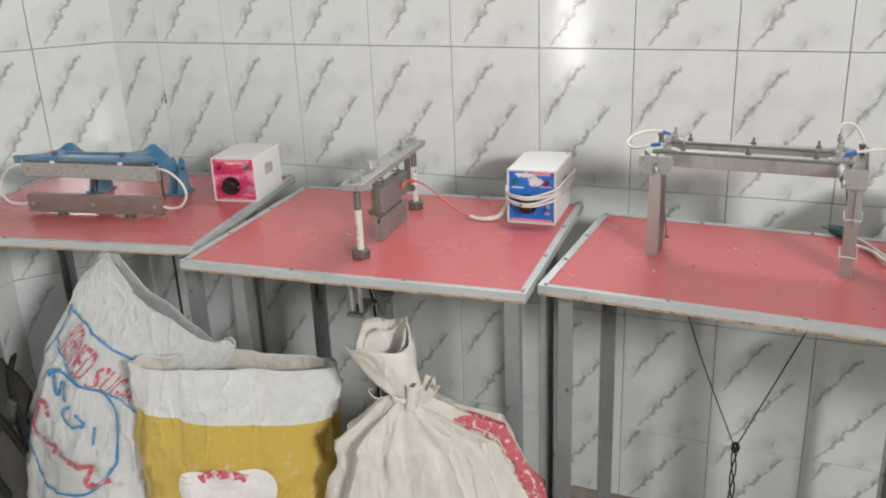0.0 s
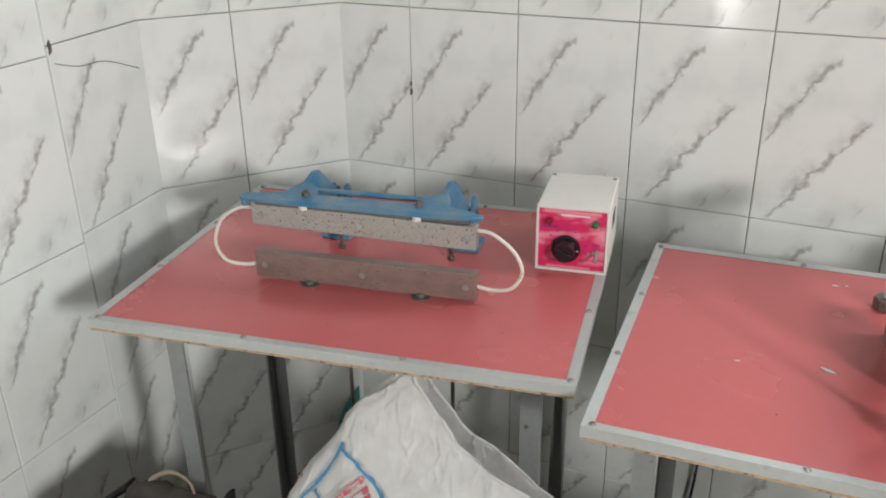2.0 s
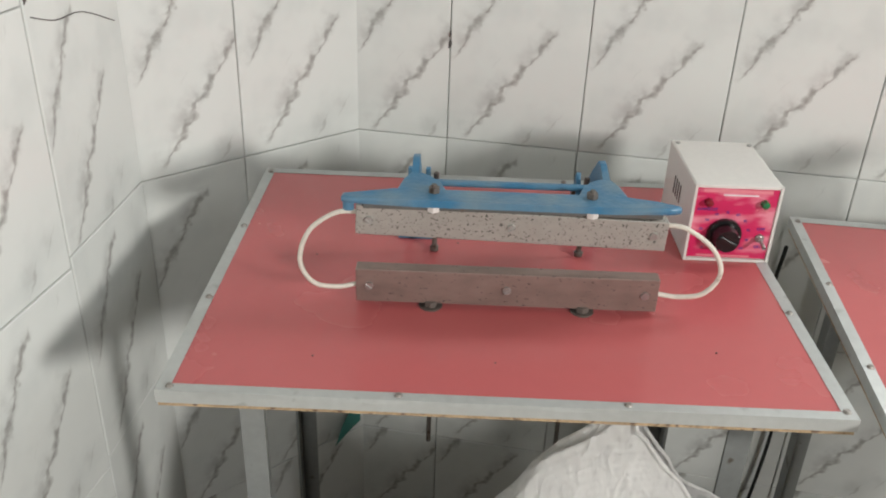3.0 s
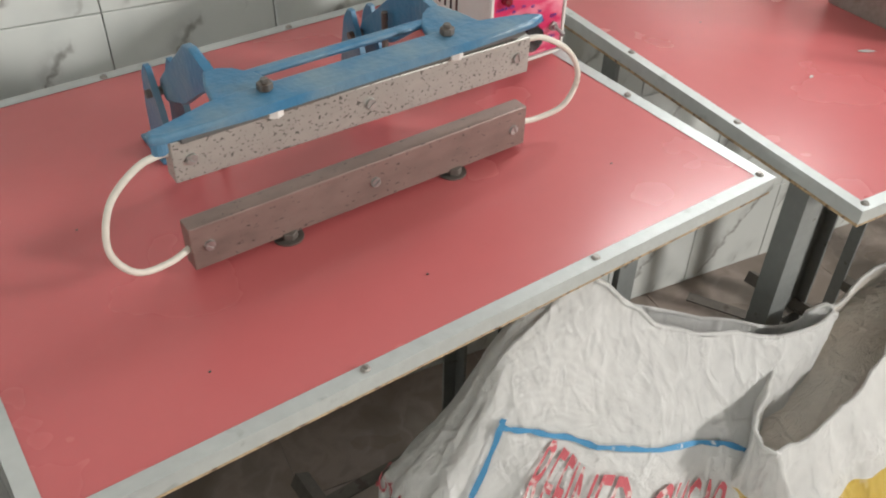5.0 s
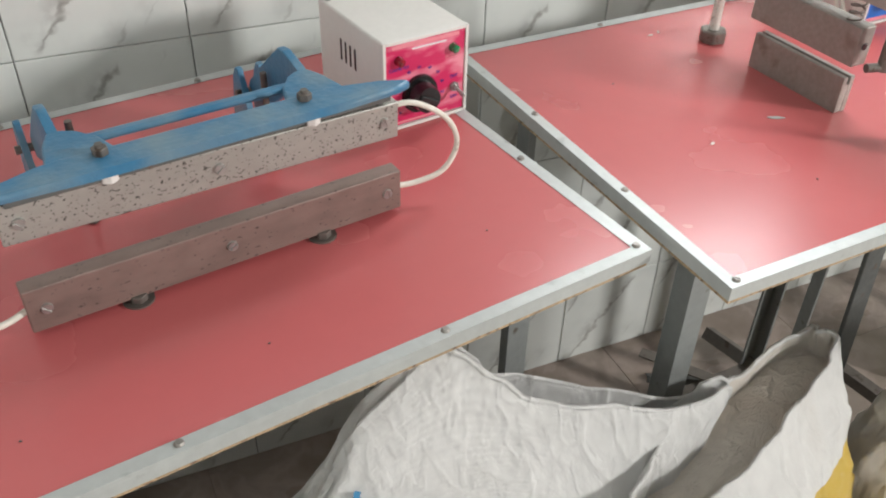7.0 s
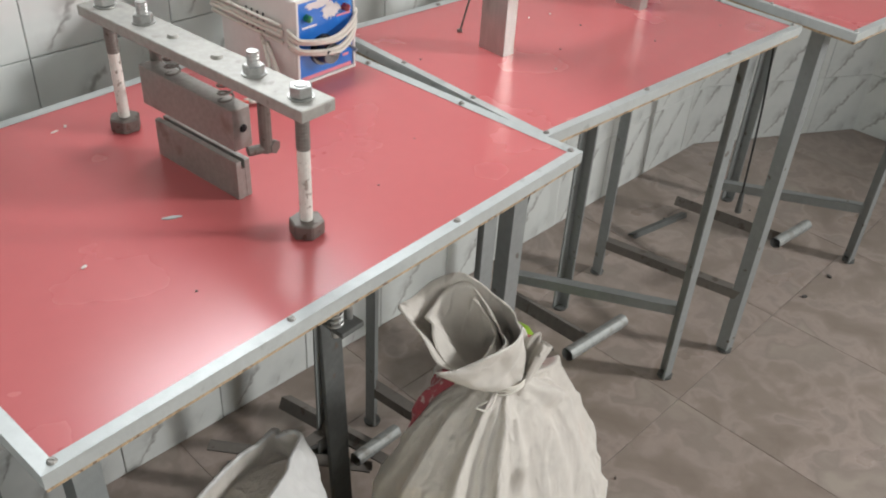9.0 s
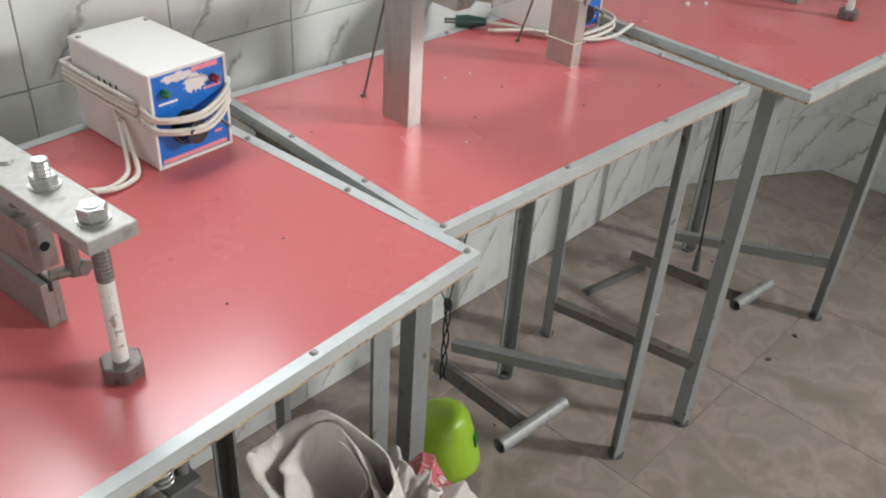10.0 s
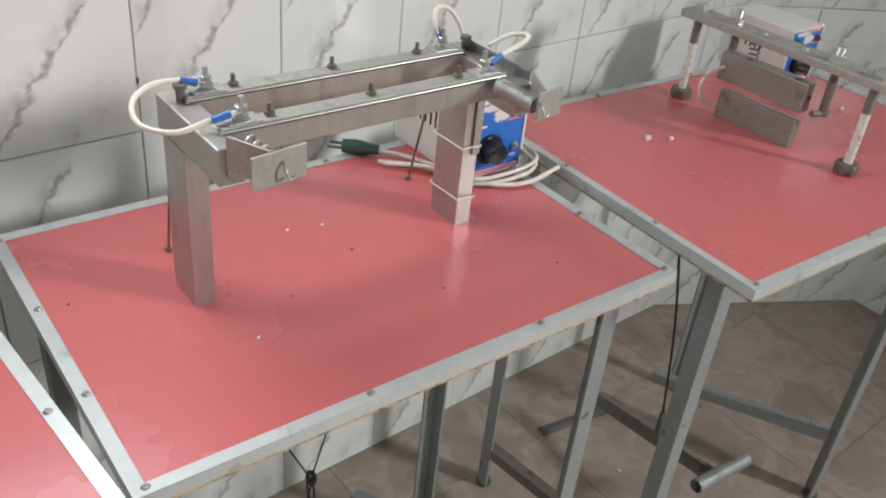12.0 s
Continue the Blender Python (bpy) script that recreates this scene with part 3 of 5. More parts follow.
# ---- control boxes ----
def control_box(name, label, at, turn, w, d, h, panel, red):
    """A folded sheet box with side slots, a printed front, knob, toggle and two lamps; the front faces -y."""
    cb = thing(name, label, "control box", pose(*at, 0, 0, turn), "heat controller boxes")
    bm = B()
    box(bm, (0, d / 2, h / 2), (w, d, h), 0.0025)
    body = part("body", bm, BOXWHITE, cb, "white powder-coated case")
    for s in (-1, 1):
        for k in range(4):
            part("vent_slot", box(B(), (s * (w / 2 + 0.0002), d * 0.40 + k * d * 0.075, h * 0.60), (0.001, 0.0032, h * 0.24), 0.0004), BLACK, body, "dark vent slot")
    for s in (-1, 1):
        part("screw", rod(B(), (s * (w / 2 - 0.006), d * 0.9, h + 0.0002), (s * (w / 2 - 0.006), d * 0.9, h + 0.002), 0.003, 10), ZINC, body)
    bm = B()
    box(bm, (0, -0.0008, h / 2), (w - 0.007, 0.0022, h - 0.009), 0.0008)
    front = part("front_panel", bm, panel, cb, "crimson printed front panel" if red else "blue printed front panel, partly scraped")
    bm = B()
    for s in (-1, 1):
        box(bm, (s * (w / 2 - 0.0018), -0.0012, h / 2), (0.0036, 0.005, h), 0.0006)
    box(bm, (0, -0.0012, h - 0.0018), (w - 0.0076, 0.005, 0.0036), 0.0006)
    box(bm, (0, -0.0012, 0.0018), (w - 0.0076, 0.005, 0.0036), 0.0006)
    part("rim", bm, BOXWHITE, cb)
    kx, kz, kr = -0.008, h * 0.36, w * 0.205
    bm = B()
    rod(bm, (kx, -0.002, kz), (kx, -0.006, kz), kr, 28, kr * 0.97)
    rod(bm, (kx, -0.006, kz), (kx, -0.022, kz), kr * 0.78, 28, kr * 0.66)
    box(bm, (kx, -0.023, kz), (kr * 1.1, 0.003, 0.006), 0.001, Matrix.Rotation(0.5, 4, "Y"))
    knob = part("knob", bm, BLACK, cb, "round black dial knob")
    part("pointer", box(B(), (kx + kr * 0.72, -0.0065, kz - 0.001), (kr * 0.3, 0.0008, 0.0018)), WHITE_INK, knob)
    for s, m, nm in ((-1, LED_RED if red else LED_GREEN, "red lamp" if red else "green lamp"), (1, LED_GREEN if red else LED_RED, "green lamp" if red else "red lamp")):
        bm = B()
        rod(bm, (s * w * 0.32, -0.002, h * 0.78), (s * w * 0.32, -0.009, h * 0.78), 0.0052, 16, 0.0046)
        rod(bm, (s * w * 0.32, -0.009, h * 0.78), (s * w * 0.32, -0.0115, h * 0.78), 0.0046, 16, 0.002)
        part("indicator_lamp", bm, m, cb, nm)
    tx, tz = w * 0.34, h * 0.33
    bm = B()
    hexnut(bm, (tx, -0.002, tz), 0.010, 0.003, (0, -1, 0))
    rod(bm, (tx, -0.005, tz), (tx, -0.009, tz), 0.0032, 12)
    rod(bm, (tx, -0.008, tz), (tx + 0.002, -0.020, tz - 0.005), 0.0016, 10, 0.0026)
    part("toggle_switch", bm, ZINC, cb, "metal toggle switch")
    for f in (-1, 1):
        part("rubber_foot", rod(B(), (f * w * 0.4, d * 0.5, -0.0002), (f * w * 0.4, d * 0.5, 0.002), 0.004, 10), BLACK, cb)

    def ink_bar(x, z, bw, bh, m):
        part("printed_bar", box(B(), (x, -0.0021, z), (bw, 0.0006, bh)), m, front)

    if red:
        ink_bar(0, h * 0.925, w * 0.78, h * 0.040, PINK_INK)
        ink_bar(0.004, h * 0.875, w * 0.40, h * 0.018, WHITE_INK)
        ink_bar(-0.004, h * 0.075, w * 0.62, h * 0.022, PINK_INK)
        for txt, x, z, sz, m in (("DAIMETER", -w * 0.31, h * 0.685, 0.0052, BLUE_INK), ("POWER", w * 0.31, h * 0.685, 0.0045, PINK_INK), ("OFF", w * 0.34, h * 0.445, 0.0055, BLUE_INK), ("ON", w * 0.34, h * 0.21, 0.0055, BLUE_INK)):
            lettering(txt, sz, m, front, pose(x, -0.0021, z, 90, 0, 0))
        for k, txt in enumerate(("0", "10", "20", "30", "40", "50", "60", "70", "80", "90", "100")):
            a = radians(218 - k * 25.6)
            lettering(txt, 0.0045, BLUE_INK, front, pose(kx + math.cos(a) * kr * 1.38, -0.0021, kz + math.sin(a) * kr * 1.38, 90, 0, 0), "dial_number")
    else:
        ink_bar(w * 0.22, h * 0.93, w * 0.34, h * 0.05, PINK_INK)
        ink_bar(w * 0.30, h * 0.70, w * 0.24, h * 0.022, PINK_INK)
        ink_bar(-w * 0.28, h * 0.67, w * 0.24, h * 0.022, WHITE_INK)
        ink_bar(0.0, h * 0.065, w * 0.86, h * 0.045, PINK_INK)
        ink_bar(w * 0.33, h * 0.20, w * 0.10, h * 0.03, PINK_INK)
        for x, z, rw, rh, sd in ((-w * 0.12, h * 0.90, w * 0.22, h * 0.05, 3), (w * 0.08, h * 0.79, w * 0.17, h * 0.10, 5)):
            rnd = random.Random(sd)
            bm = B()
            n = 64
            pts = [((x + rw * math.cos(2 * math.pi * i / n) * rnd.uniform(0.66, 1.1)), (z + rh * math.sin(2 * math.pi * i / n) * rnd.uniform(0.62, 1.12))) for i in range(n)]
            lo, hi = [bm.verts.new((px, -0.0016, pz)) for px, pz in pts], [bm.verts.new((px, -0.0024, pz)) for px, pz in pts]
            bm.faces.new(hi)
            for i in range(n):
                bm.faces.new((lo[i], lo[(i + 1) % n], hi[(i + 1) % n], hi[i]))
            part("scraped_patch", bm, PALE, front, "pale scraped patch")
    return cb


box_red = control_box("control_box", "white metal control box with a crimson dial panel", (0.545, -0.292, 0.7872), 9.5, 0.104, 0.140, 0.101, PANEL_RED, True)
box_blue = control_box("control_box", "white metal control box with scraped blue panel, flex wound round", (1.231, -0.272, 0.7912), 3.0, 0.098, 0.150, 0.110, PANEL_BLUE, False)
box_far = control_box("control_box", "white metal control box with a blue panel behind a steel upright", (1.916, -0.300, 0.7842), -2.0, 0.100, 0.145, 0.104, PANEL_BLUE, False)
box_last = control_box("control_box", "white metal control box with a blue panel beyond the clamp", (2.640, -0.300, 0.7782), -2.0, 0.094, 0.130, 0.097, PANEL_BLUE, False)

# flex wound round the blue box, and the tail that runs to the clamp
rnd = random.Random(8)
for k in range(4):
    z = 0.045 + 0.0068 * k + rnd.uniform(-0.001, 0.001)
    e, s = 0.052 + 0.001 * (k % 2), 0.008
    dip = -0.004 * (k % 2)
    pts = [(-e, 0.01, z + 0.006), (-e + s, -0.006 - 0.003 * (k % 2), z + dip), (0, -0.026 + 0.002 * k, z - 0.002 + dip), (e - s, -0.006, z + 0.006), (e + 0.002, 0.02, z + 0.012), (e + 0.001, 0.14, z + 0.006),
           (e - s, 0.162, z + 0.004), (-e + s, 0.162, z + 0.012), (-e - 0.002, 0.14, z + 0.012), (-e - 0.001, 0.02, z + 0.009)]
    part("wound_flex", tube(B(), pts, 0.0026, 8, 5), CABLE, box_blue, "off-white flex wound round the case")
part("flex_tail", tube(B(), [(-0.054, 0.05, 0.045), (-0.058, 0.035, 0.03), (-0.066, 0.012, 0.010), (-0.078, -0.004, 0.0045), (-0.105, -0.010, 0.004), (-0.128, -0.004, 0.006)], 0.0028, 8), CABLE, box_blue, "off-white flex tail")
part("flex_tail", tube(B(), [(-0.054, 0.06, 0.050), (-0.062, 0.040, 0.028), (-0.072, 0.020, 0.008), (-0.084, 0.006, 0.0042), (-0.108, -0.004, 0.004), (-0.130, 0.002, 0.006)], 0.0028, 8), CABLE, box_blue, "off-white flex tail")
part("heater_lead", tube(B(), [(-0.128, -0.004, 0.006), (-0.155, 0.0, 0.016), (-0.185, 0.004, 0.035), (-0.215, 0.000, 0.060), (-0.236, -0.020, 0.080), (-0.243, -0.055, 0.088), (-0.240, -0.085, 0.086)], 0.0017, 8), CABLE_RED, box_blue, "red sleeved heater lead")
part("heater_lead", tube(B(), [(-0.130, 0.002, 0.006), (-0.16, 0.012, 0.012), (-0.19, 0.016, 0.030), (-0.218, 0.006, 0.058), (-0.238, -0.016, 0.077), (-0.244, -0.052, 0.083), (-0.240, -0.082, 0.080)], 0.0013, 8), CABLE_RED, box_blue, "red sleeved heater lead")

# flex and plug beside the far box
for k in range(2):
    part("loose_flex", tube(B(), [(-0.118, 0.085 - 0.012 * k, 0.005 + 0.003 * k), (-0.075, 0.045 - 0.012 * k, 0.006 + 0.005 * k), (-0.045, -0.022, 0.006 + 0.006 * k), (0.015, -0.040 + 0.006 * k, 0.010 + 0.006 * k), (0.052, -0.030, 0.014 + 0.008 * k), (0.060, 0.0, 0.016 + 0.010 * k), (0.056, 0.03, 0.03)], 0.0028, 8), CABLE, box_far, "off-white flex looped round the case")
part("loose_flex", tube(B(), [(-0.108, 0.106, 0.009), (-0.085, 0.085, 0.007), (-0.055, 0.03, 0.006), (-0.03, -0.030, 0.006), (0.02, -0.052, 0.006), (0.075, -0.050, 0.014)], 0.003, 8), CABLE, box_far, "off-white flex")
bm = B()
rod(bm, (-0.104, 0.104, 0.010), (-0.124, 0.122, 0.010), 0.0062, 12, 0.010)
rod(bm, (-0.124, 0.122, 0.010), (-0.140, 0.136, 0.010), 0.0105, 12, 0.009)
plug = part("plug", bm, PLUG, box_far, "dark green two-pin plug")
for s in (-1, 1):
    part("pin", rod(B(), (-0.140 + s * 0.005, 0.136 + s * 0.005, 0.010), (-0.153 + s * 0.005, 0.148 + s * 0.005, 0.010), 0.0021, 8), RUSTY, plug)


# ---- long sealing jaws with the blue casting ----
seal = thing("bar_sealer", "twin steel sealing jaws under a blue cast lever frame", "sealing machine", pose(0.296, -0.462, 0.787, 0, 0, 9.6))
bm = B()
box(bm, (0, 0, 0.0255), (0.327, 0.017, 0.040), 0.0012)
low = part("lower_jaw", bm, JAW_BROWN, seal, "heat-browned lower steel jaw")
bm = B()
box(bm, (0, 0.002, 0.100), (0.326, 0.016, 0.034), 0.0012, Matrix.Rotation(radians(1.2), 4, "Y"))
upj = part("upper_jaw", bm, JAW, seal, "pitted upper steel jaw")
for owner, y, z in ((low, -0.0085, 0.0255), (upj, -0.006, 0.100)):
    for x in (-0.149, 0.0, 0.149):
        zz, bm = z - x * 0.02 * (z > 0.05), B()
        rod(bm, (x, y, zz), (x, y - 0.0010, zz), 0.0047, 14, 0.0044)
        for half in (0, 1):
            arc = [(0.0043 * math.cos(math.pi * (k / 8 * 0.86 + 0.07)), 0.0043 * math.sin(math.pi * (k / 8 * 0.86 + 0.07))) for k in range(9)]
            cap = prism(B(), arc, 0.0, 0.0014)
            bmesh.ops.transform(cap, matrix=pose(x, y - 0.0008, zz, 90, 0, 0) @ Matrix.Rotation(half * math.pi + 0.6 + x * 9, 4, "Z"), verts=cap.verts)
            add_mesh(bm, cap)
        part("slotted_screw", bm, ZINC, owner)
for x in (-0.082, 0.084):
    bm = B()
    rod(bm, (x, -0.004, 0.0), (x, -0.004, 0.0015), 0.013, 16)
    hexnut(bm, (x, -0.006, 0.0015), 0.013, 0.0065)
    part("mounting_bolt", bm, RUSTY, low, "browned bolt with an oily washer")
# the casting: bar with tapered ends, slot, rear beam and two arms
bm = B()
ZB0, ZB1 = 0.1245, 0.1325
for outline in (
    [(-0.178, -0.010), (-0.168, -0.014), (-0.10, -0.015), (0.10, -0.015), (0.160, -0.014), (0.174, -0.009), (0.172, -0.003), (0.150, 0.004), (0.118, 0.012), (0.108, 0.016), (-0.108, 0.016), (-0.125, 0.012), (-0.150, 0.004), (-0.176, 0.000)],
):
    prism(bm, outline, ZB0, ZB1, 0.003)
for s in (-1, 1):
    prism(bm, [(s * 0.122, 0.008), (s * 0.068, 0.010), (s * 0.076, 0.036), (s * 0.088, 0.050), (s * 0.097, 0.058), (s * 0.109, 0.058), (s * 0.116, 0.040)][::s], ZB0 + 0.001, ZB1 - 0.0005, 0.002)
prism(bm, [(-0.085, 0.034), (0.085, 0.034), (0.085, 0.045), (-0.085, 0.045)], ZB0 + 0.001, ZB1 - 0.001, 0.003)
rod(bm, (-0.170, -0.006, 0.116), (-0.170, -0.006, 0.128), 0.006, 12)
frame_part = part("lever_frame", bm, BLUE, seal, "blue enamelled cast frame")
for s in (-1, 1):
    bm = B()
    prism(bm, [(0.045, 0.002), (0.060, 0.005), (0.085, 0.011), (0.098, 0.009), (0.130, -0.018), (0.176, -0.056), (0.182, -0.068), (0.168, -0.076), (0.120, -0.056), (0.075, -0.022), (0.046, -0.008)], -0.004, 0.004, 0.0015)
    bmesh.ops.transform(bm, matrix=pose(s * 0.104, 0, 0.128) @ Matrix(((0, 0, 1, 0), (1, 0, 0, 0), (0, 1, 0, 0), (0, 0, 0, 1))), verts=bm.verts)
    part("arm", bm, BLUE, frame_part)
    hinge = part("hinge_bracket", box(B(), (s * 0.104, 0.178, 0.0028), (0.048, 0.056, 0.0052), 0.0015), BLUE, seal, "blue cast hinge bracket")
    for k in (-1, 1):
        br = prism(B(), [(0.150, 0.004), (0.206, 0.004), (0.202, 0.036), (0.194, 0.072), (0.186, 0.084), (0.179, 0.084), (0.164, 0.050)], -0.003, 0.003, 0.001)
        bmesh.ops.transform(br, matrix=pose(s * 0.104 + k * 0.011, 0, 0) @ Matrix(((0, 0, 1, 0), (1, 0, 0, 0), (0, 1, 0, 0), (0, 0, 0, 1))), verts=br.verts)
        part("cheek", br, BLUE, hinge)
    part("hinge_pin", rod(B(), (s * 0.104 - 0.019, 0.176, 0.060), (s * 0.104 + 0.019, 0.176, 0.060), 0.004, 10), RUSTY, hinge)
    part("pull_rod", rod(B(), (s * 0.088 + 0.006, 0.122, -0.30), (s * 0.088 + 0.006, 0.122, 0.104), 0.0032, 10), RUSTY, seal, "dark pull rod through the tabletop")
    part("rod_nut", hexnut(B(), (s * 0.088 + 0.006, 0.122, 0.001), 0.010, 0.006), RUSTY, seal)
    bm = B()
    hexnut(bm, (s * 0.082, 0.006, ZB1), 0.011, 0.006)
    rod(bm, (s * 0.082, 0.006, ZB1 + 0.004), (s * 0.082, 0.006, ZB1 + 0.009), 0.003, 10)
    part("bolt", bm, RUSTY, frame_part)
    part("spacer_nut", hexnut(B(), (s * 0.082, -0.006, 0.1165), 0.012, 0.008), BOXWHITE, frame_part, "white spacer nut")
part("joint_plate", box(B(), (0, 0.004, 0.1205), (0.31, 0.024, 0.006), 0.001), IRON_DARK, frame_part, "dark strip between casting and jaw")
part("heater_wire", tube(B(), [(-0.160, 0.004, 0.108), (-0.185, 0.0, 0.107), (-0.212, -0.006, 0.088), (-0.222, -0.012, 0.055), (-0.208, -0.014, 0.030), (-0.182, -0.008, 0.0225), (-0.160, 0.0, 0.0235)], 0.0027, 8), CABLE, seal, "white sleeved heater wire")
part("heater_wire", tube(B(), [(0.160, 0.004, 0.106), (0.184, 0.0, 0.104), (0.214, -0.004, 0.083), (0.226, -0.006, 0.055), (0.212, -0.006, 0.030), (0.186, 0.0, 0.021), (0.160, 0.002, 0.0235)], 0.0027, 8), CABLE, seal, "white sleeved heater wire")


# ---- the two-post clamps ----
def post_clamp(label, m):
    """Two rods carry a flat bar, from which a heated block hangs over a grooved block; the bar runs along y."""
    cl = thing("post_clamp", label, "sealing machine", m, "two-post sealing clamps")
    HB = 0.132
    bm = B()
    box(bm, (0, 0, HB + 0.006), (0.040, 0.345, 0.012), 0.0012)
    bar = part("cross_bar", bm, ALU_BAR, cl, "scuffed grey metal cross bar")
    for s in (-1, 1):
        y = s * 0.150
        part("post", rod(B(), (0, y, 0.012), (0, y, HB - 0.038), 0.0062, 16), ROD_WHITE, cl, "steel post with flaking white coat")
        bm = B()
        rod(bm, (0, y, HB - 0.040), (0, y, HB - 0.001), 0.0064, 16)
        for k in range(10):
            rod(bm, (0, y, HB - 0.038 + k * 0.0036), (0, y, HB - 0.0362 + k * 0.0036), 0.0069, 16, 0.0062)
        part("thread", bm, RUSTY, cl, "dark threaded post end")
        part("base_nut", hexnut(B(), (0, y, 0.0004), 0.0305, 0.016, turn=0.4 * s), RUSTY, cl, "large browned steel nut")
        bm = B()
        rod(bm, (0, y, HB + 0.012), (0, y, HB + 0.0135), 0.012, 20)
        hexnut(bm, (0, y, HB + 0.0135), 0.019, 0.010, turn=0.3)
        rod(bm, (0, y, HB + 0.02), (0, y, HB + 0.0245), 0.0062, 14)
        part("top_nut", bm, ZINC, cl, "zinc-plated nut")
        y = s * 0.085
        bm = B()
        rod(bm, (0.002, y, HB + 0.010), (0.002, y, HB + 0.034), 0.0056, 14)
        for k in range(6):
            rod(bm, (0.002, y, HB + 0.0135 + k * 0.0034), (0.002, y, HB + 0.0155 + k * 0.0034), 0.0063, 14, 0.0054)
        hexnut(bm, (0.002, y, HB + 0.012), 0.018, 0.009, turn=0.2 * s)
        rod(bm, (0.002, y, HB + 0.0118), (0.002, y, HB + 0.0132), 0.0118, 18)
        part("stud", bm, ZINC, bar, "zinc-plated threaded stud with nut")
        part("hanger", rod(B(), (0.010, y, 0.060), (0.010, y, HB), 0.0062, 12), RUSTY, bar, "dark hanger rod")
        bm = B()
        rod(bm, (0.010, y, 0.064), (-0.008, y * 0.93, 0.064), 0.005, 12)
        hexnut(bm, (0.016, y, 0.064), 0.013, 0.006, (0.2, s, 0))
        part("pivot_bolt", bm, RUSTY, bar)
        part("rivet", rod(B(), (0, s * 0.034, HB + 0.0118), (0, s * 0.034, HB + 0.0150), 0.0062, 14, 0.0045), ALU_BAR, bar)
        part("spring", coil(B(), (0, s * 0.042, 0.1005), (0, s * 0.042, HB), 0.0075, 4, 0.0012), RUSTY, bar, "small dark coil spring")
    bm = B()
    box(bm, (0.0, 0.012, 0.080), (0.022, 0.150, 0.044), 0.0012)
    up = part("heated_block", bm, STEEL_GREY, cl, "dull grey heated steel block")
    part("terminal_hole", rod(B(), (0.001, -0.0632, 0.080), (0.001, -0.0638, 0.080), 0.0042, 14), BLACK, up)
    bm = B()
    box(bm, (-0.0052, 0.008, 0.0215), (0.0066, 0.134, 0.043), 0.0008)
    box(bm, (0.0052, 0.008, 0.0215), (0.0066, 0.134, 0.043), 0.0008)
    box(bm, (0.0, 0.008, 0.017), (0.0040, 0.133, 0.033))
    part("grooved_block", bm, STEEL_GREY, cl, "grooved grey steel block on the tabletop")
    return cl


post_clamp("two-post steel clamp with grey blocks, bolted to the tabletop", pose(0.977, -0.391, 0.791, 0, 0, 4.6))
post_clamp("two-post steel clamp with grey blocks and whitened posts", pose(2.384, -0.398, 0.778, 0, 0, -1.0))
clamp_lead = thing("heater_cable", "white cable arched beside the grey clamp block", "cable", pose(2.384, -0.398, 0.778, 0, 0, -1.0))
part("cable", tube(B(), [(-0.012, 0.075, 0.080), (-0.030, 0.085, 0.075), (-0.045, 0.088, 0.055), (-0.040, 0.085, 0.030), (-0.020, 0.080, 0.018), (-0.009, 0.076, 0.012)], 0.003, 8), CABLE, clamp_lead)

# spring bracket under the second table
bk = thing("spring_bracket", "black bracket with a coil spring bolted under the tabletop", "bracket", pose(0.995, -0.572, 0.0, 0, 0, 3.4))
part("plate", box(B(), (0.0, 0.01, 0.700), (0.030, 0.075, 0.006), 0.001), IRON_DARK, bk)
part("rear_plate", box(B(), (0.028, 0.055, 0.725), (0.006, 0.075, 0.080), 0.001, Matrix.Rotation(0.5, 4, "X")), IRON_DARK, bk)
for x in (-0.010, 0.008):
    part("bolt", rod(B(), (x, -0.012, 0.69), (x, -0.012, 0.769), 0.0045, 12), ZINC, bk)
part("spring", coil(B(), (-0.010, -0.012, 0.703), (-0.010, -0.012, 0.745), 0.0075, 7, 0.0014), ZINC, bk, "bright coil spring")
part("hanger_bar", box(B(), (0.03, 0.03, 0.40), (0.030, 0.006, 0.60), 0.001, Matrix.Rotation(-0.05, 4, "X")), IRON_DARK, bk, "dark flat bar down to the treadle")


# ---- the rail sealer on the third table ----
rs = thing("rail_sealer", "two long metal rails on steel uprights with springs and wires", "sealing machine", pose(1.473, -0.366, 0.784, 0, 0, -2.4))
RX = 0.318
for x, nm in ((0.0, -1), (RX, 1)):
    # channel upright and its forward arm
    bm = prism(B(), [(x, 0.0), (x + 0.0208, 0.0), (x + 0.0208, 0.0024), (x + 0.0024, 0.0024), (x + 0.0024, 0.0456), (x + 0.0208, 0.0456), (x + 0.0208, 0.048), (x, 0.048)], 0.0, 0.166)
    post = part("upright", bm, STEEL, rs, "brushed steel channel upright")
    bm = B()
    box(bm, (x + 0.0115, -0.008, 0.185), (0.025, 0.128, 0.034), 0.0012)
    arm = part("arm", bm, STEEL, rs, "steel box arm")
    bm = B()
    hexnut(bm, (x + 0.012, -0.0722, 0.180), 0.0125, 0.006, (0, -1, 0))
    rod(bm, (x + 0.012, -0.076, 0.180), (x + 0.012, -0.083, 0.180), 0.0035, 10)
    part("arm_bolt", bm, ZINC, arm)
    bm = B()
    rod(bm, (x + 0.012, 0.030, 0.200), (x + 0.012, 0.030, 0.216), 0.0042, 10)
    hexnut(bm, (x + 0.012, 0.030, 0.213), 0.011, 0.005)
    part("arm_screw", bm, RUSTY, arm)
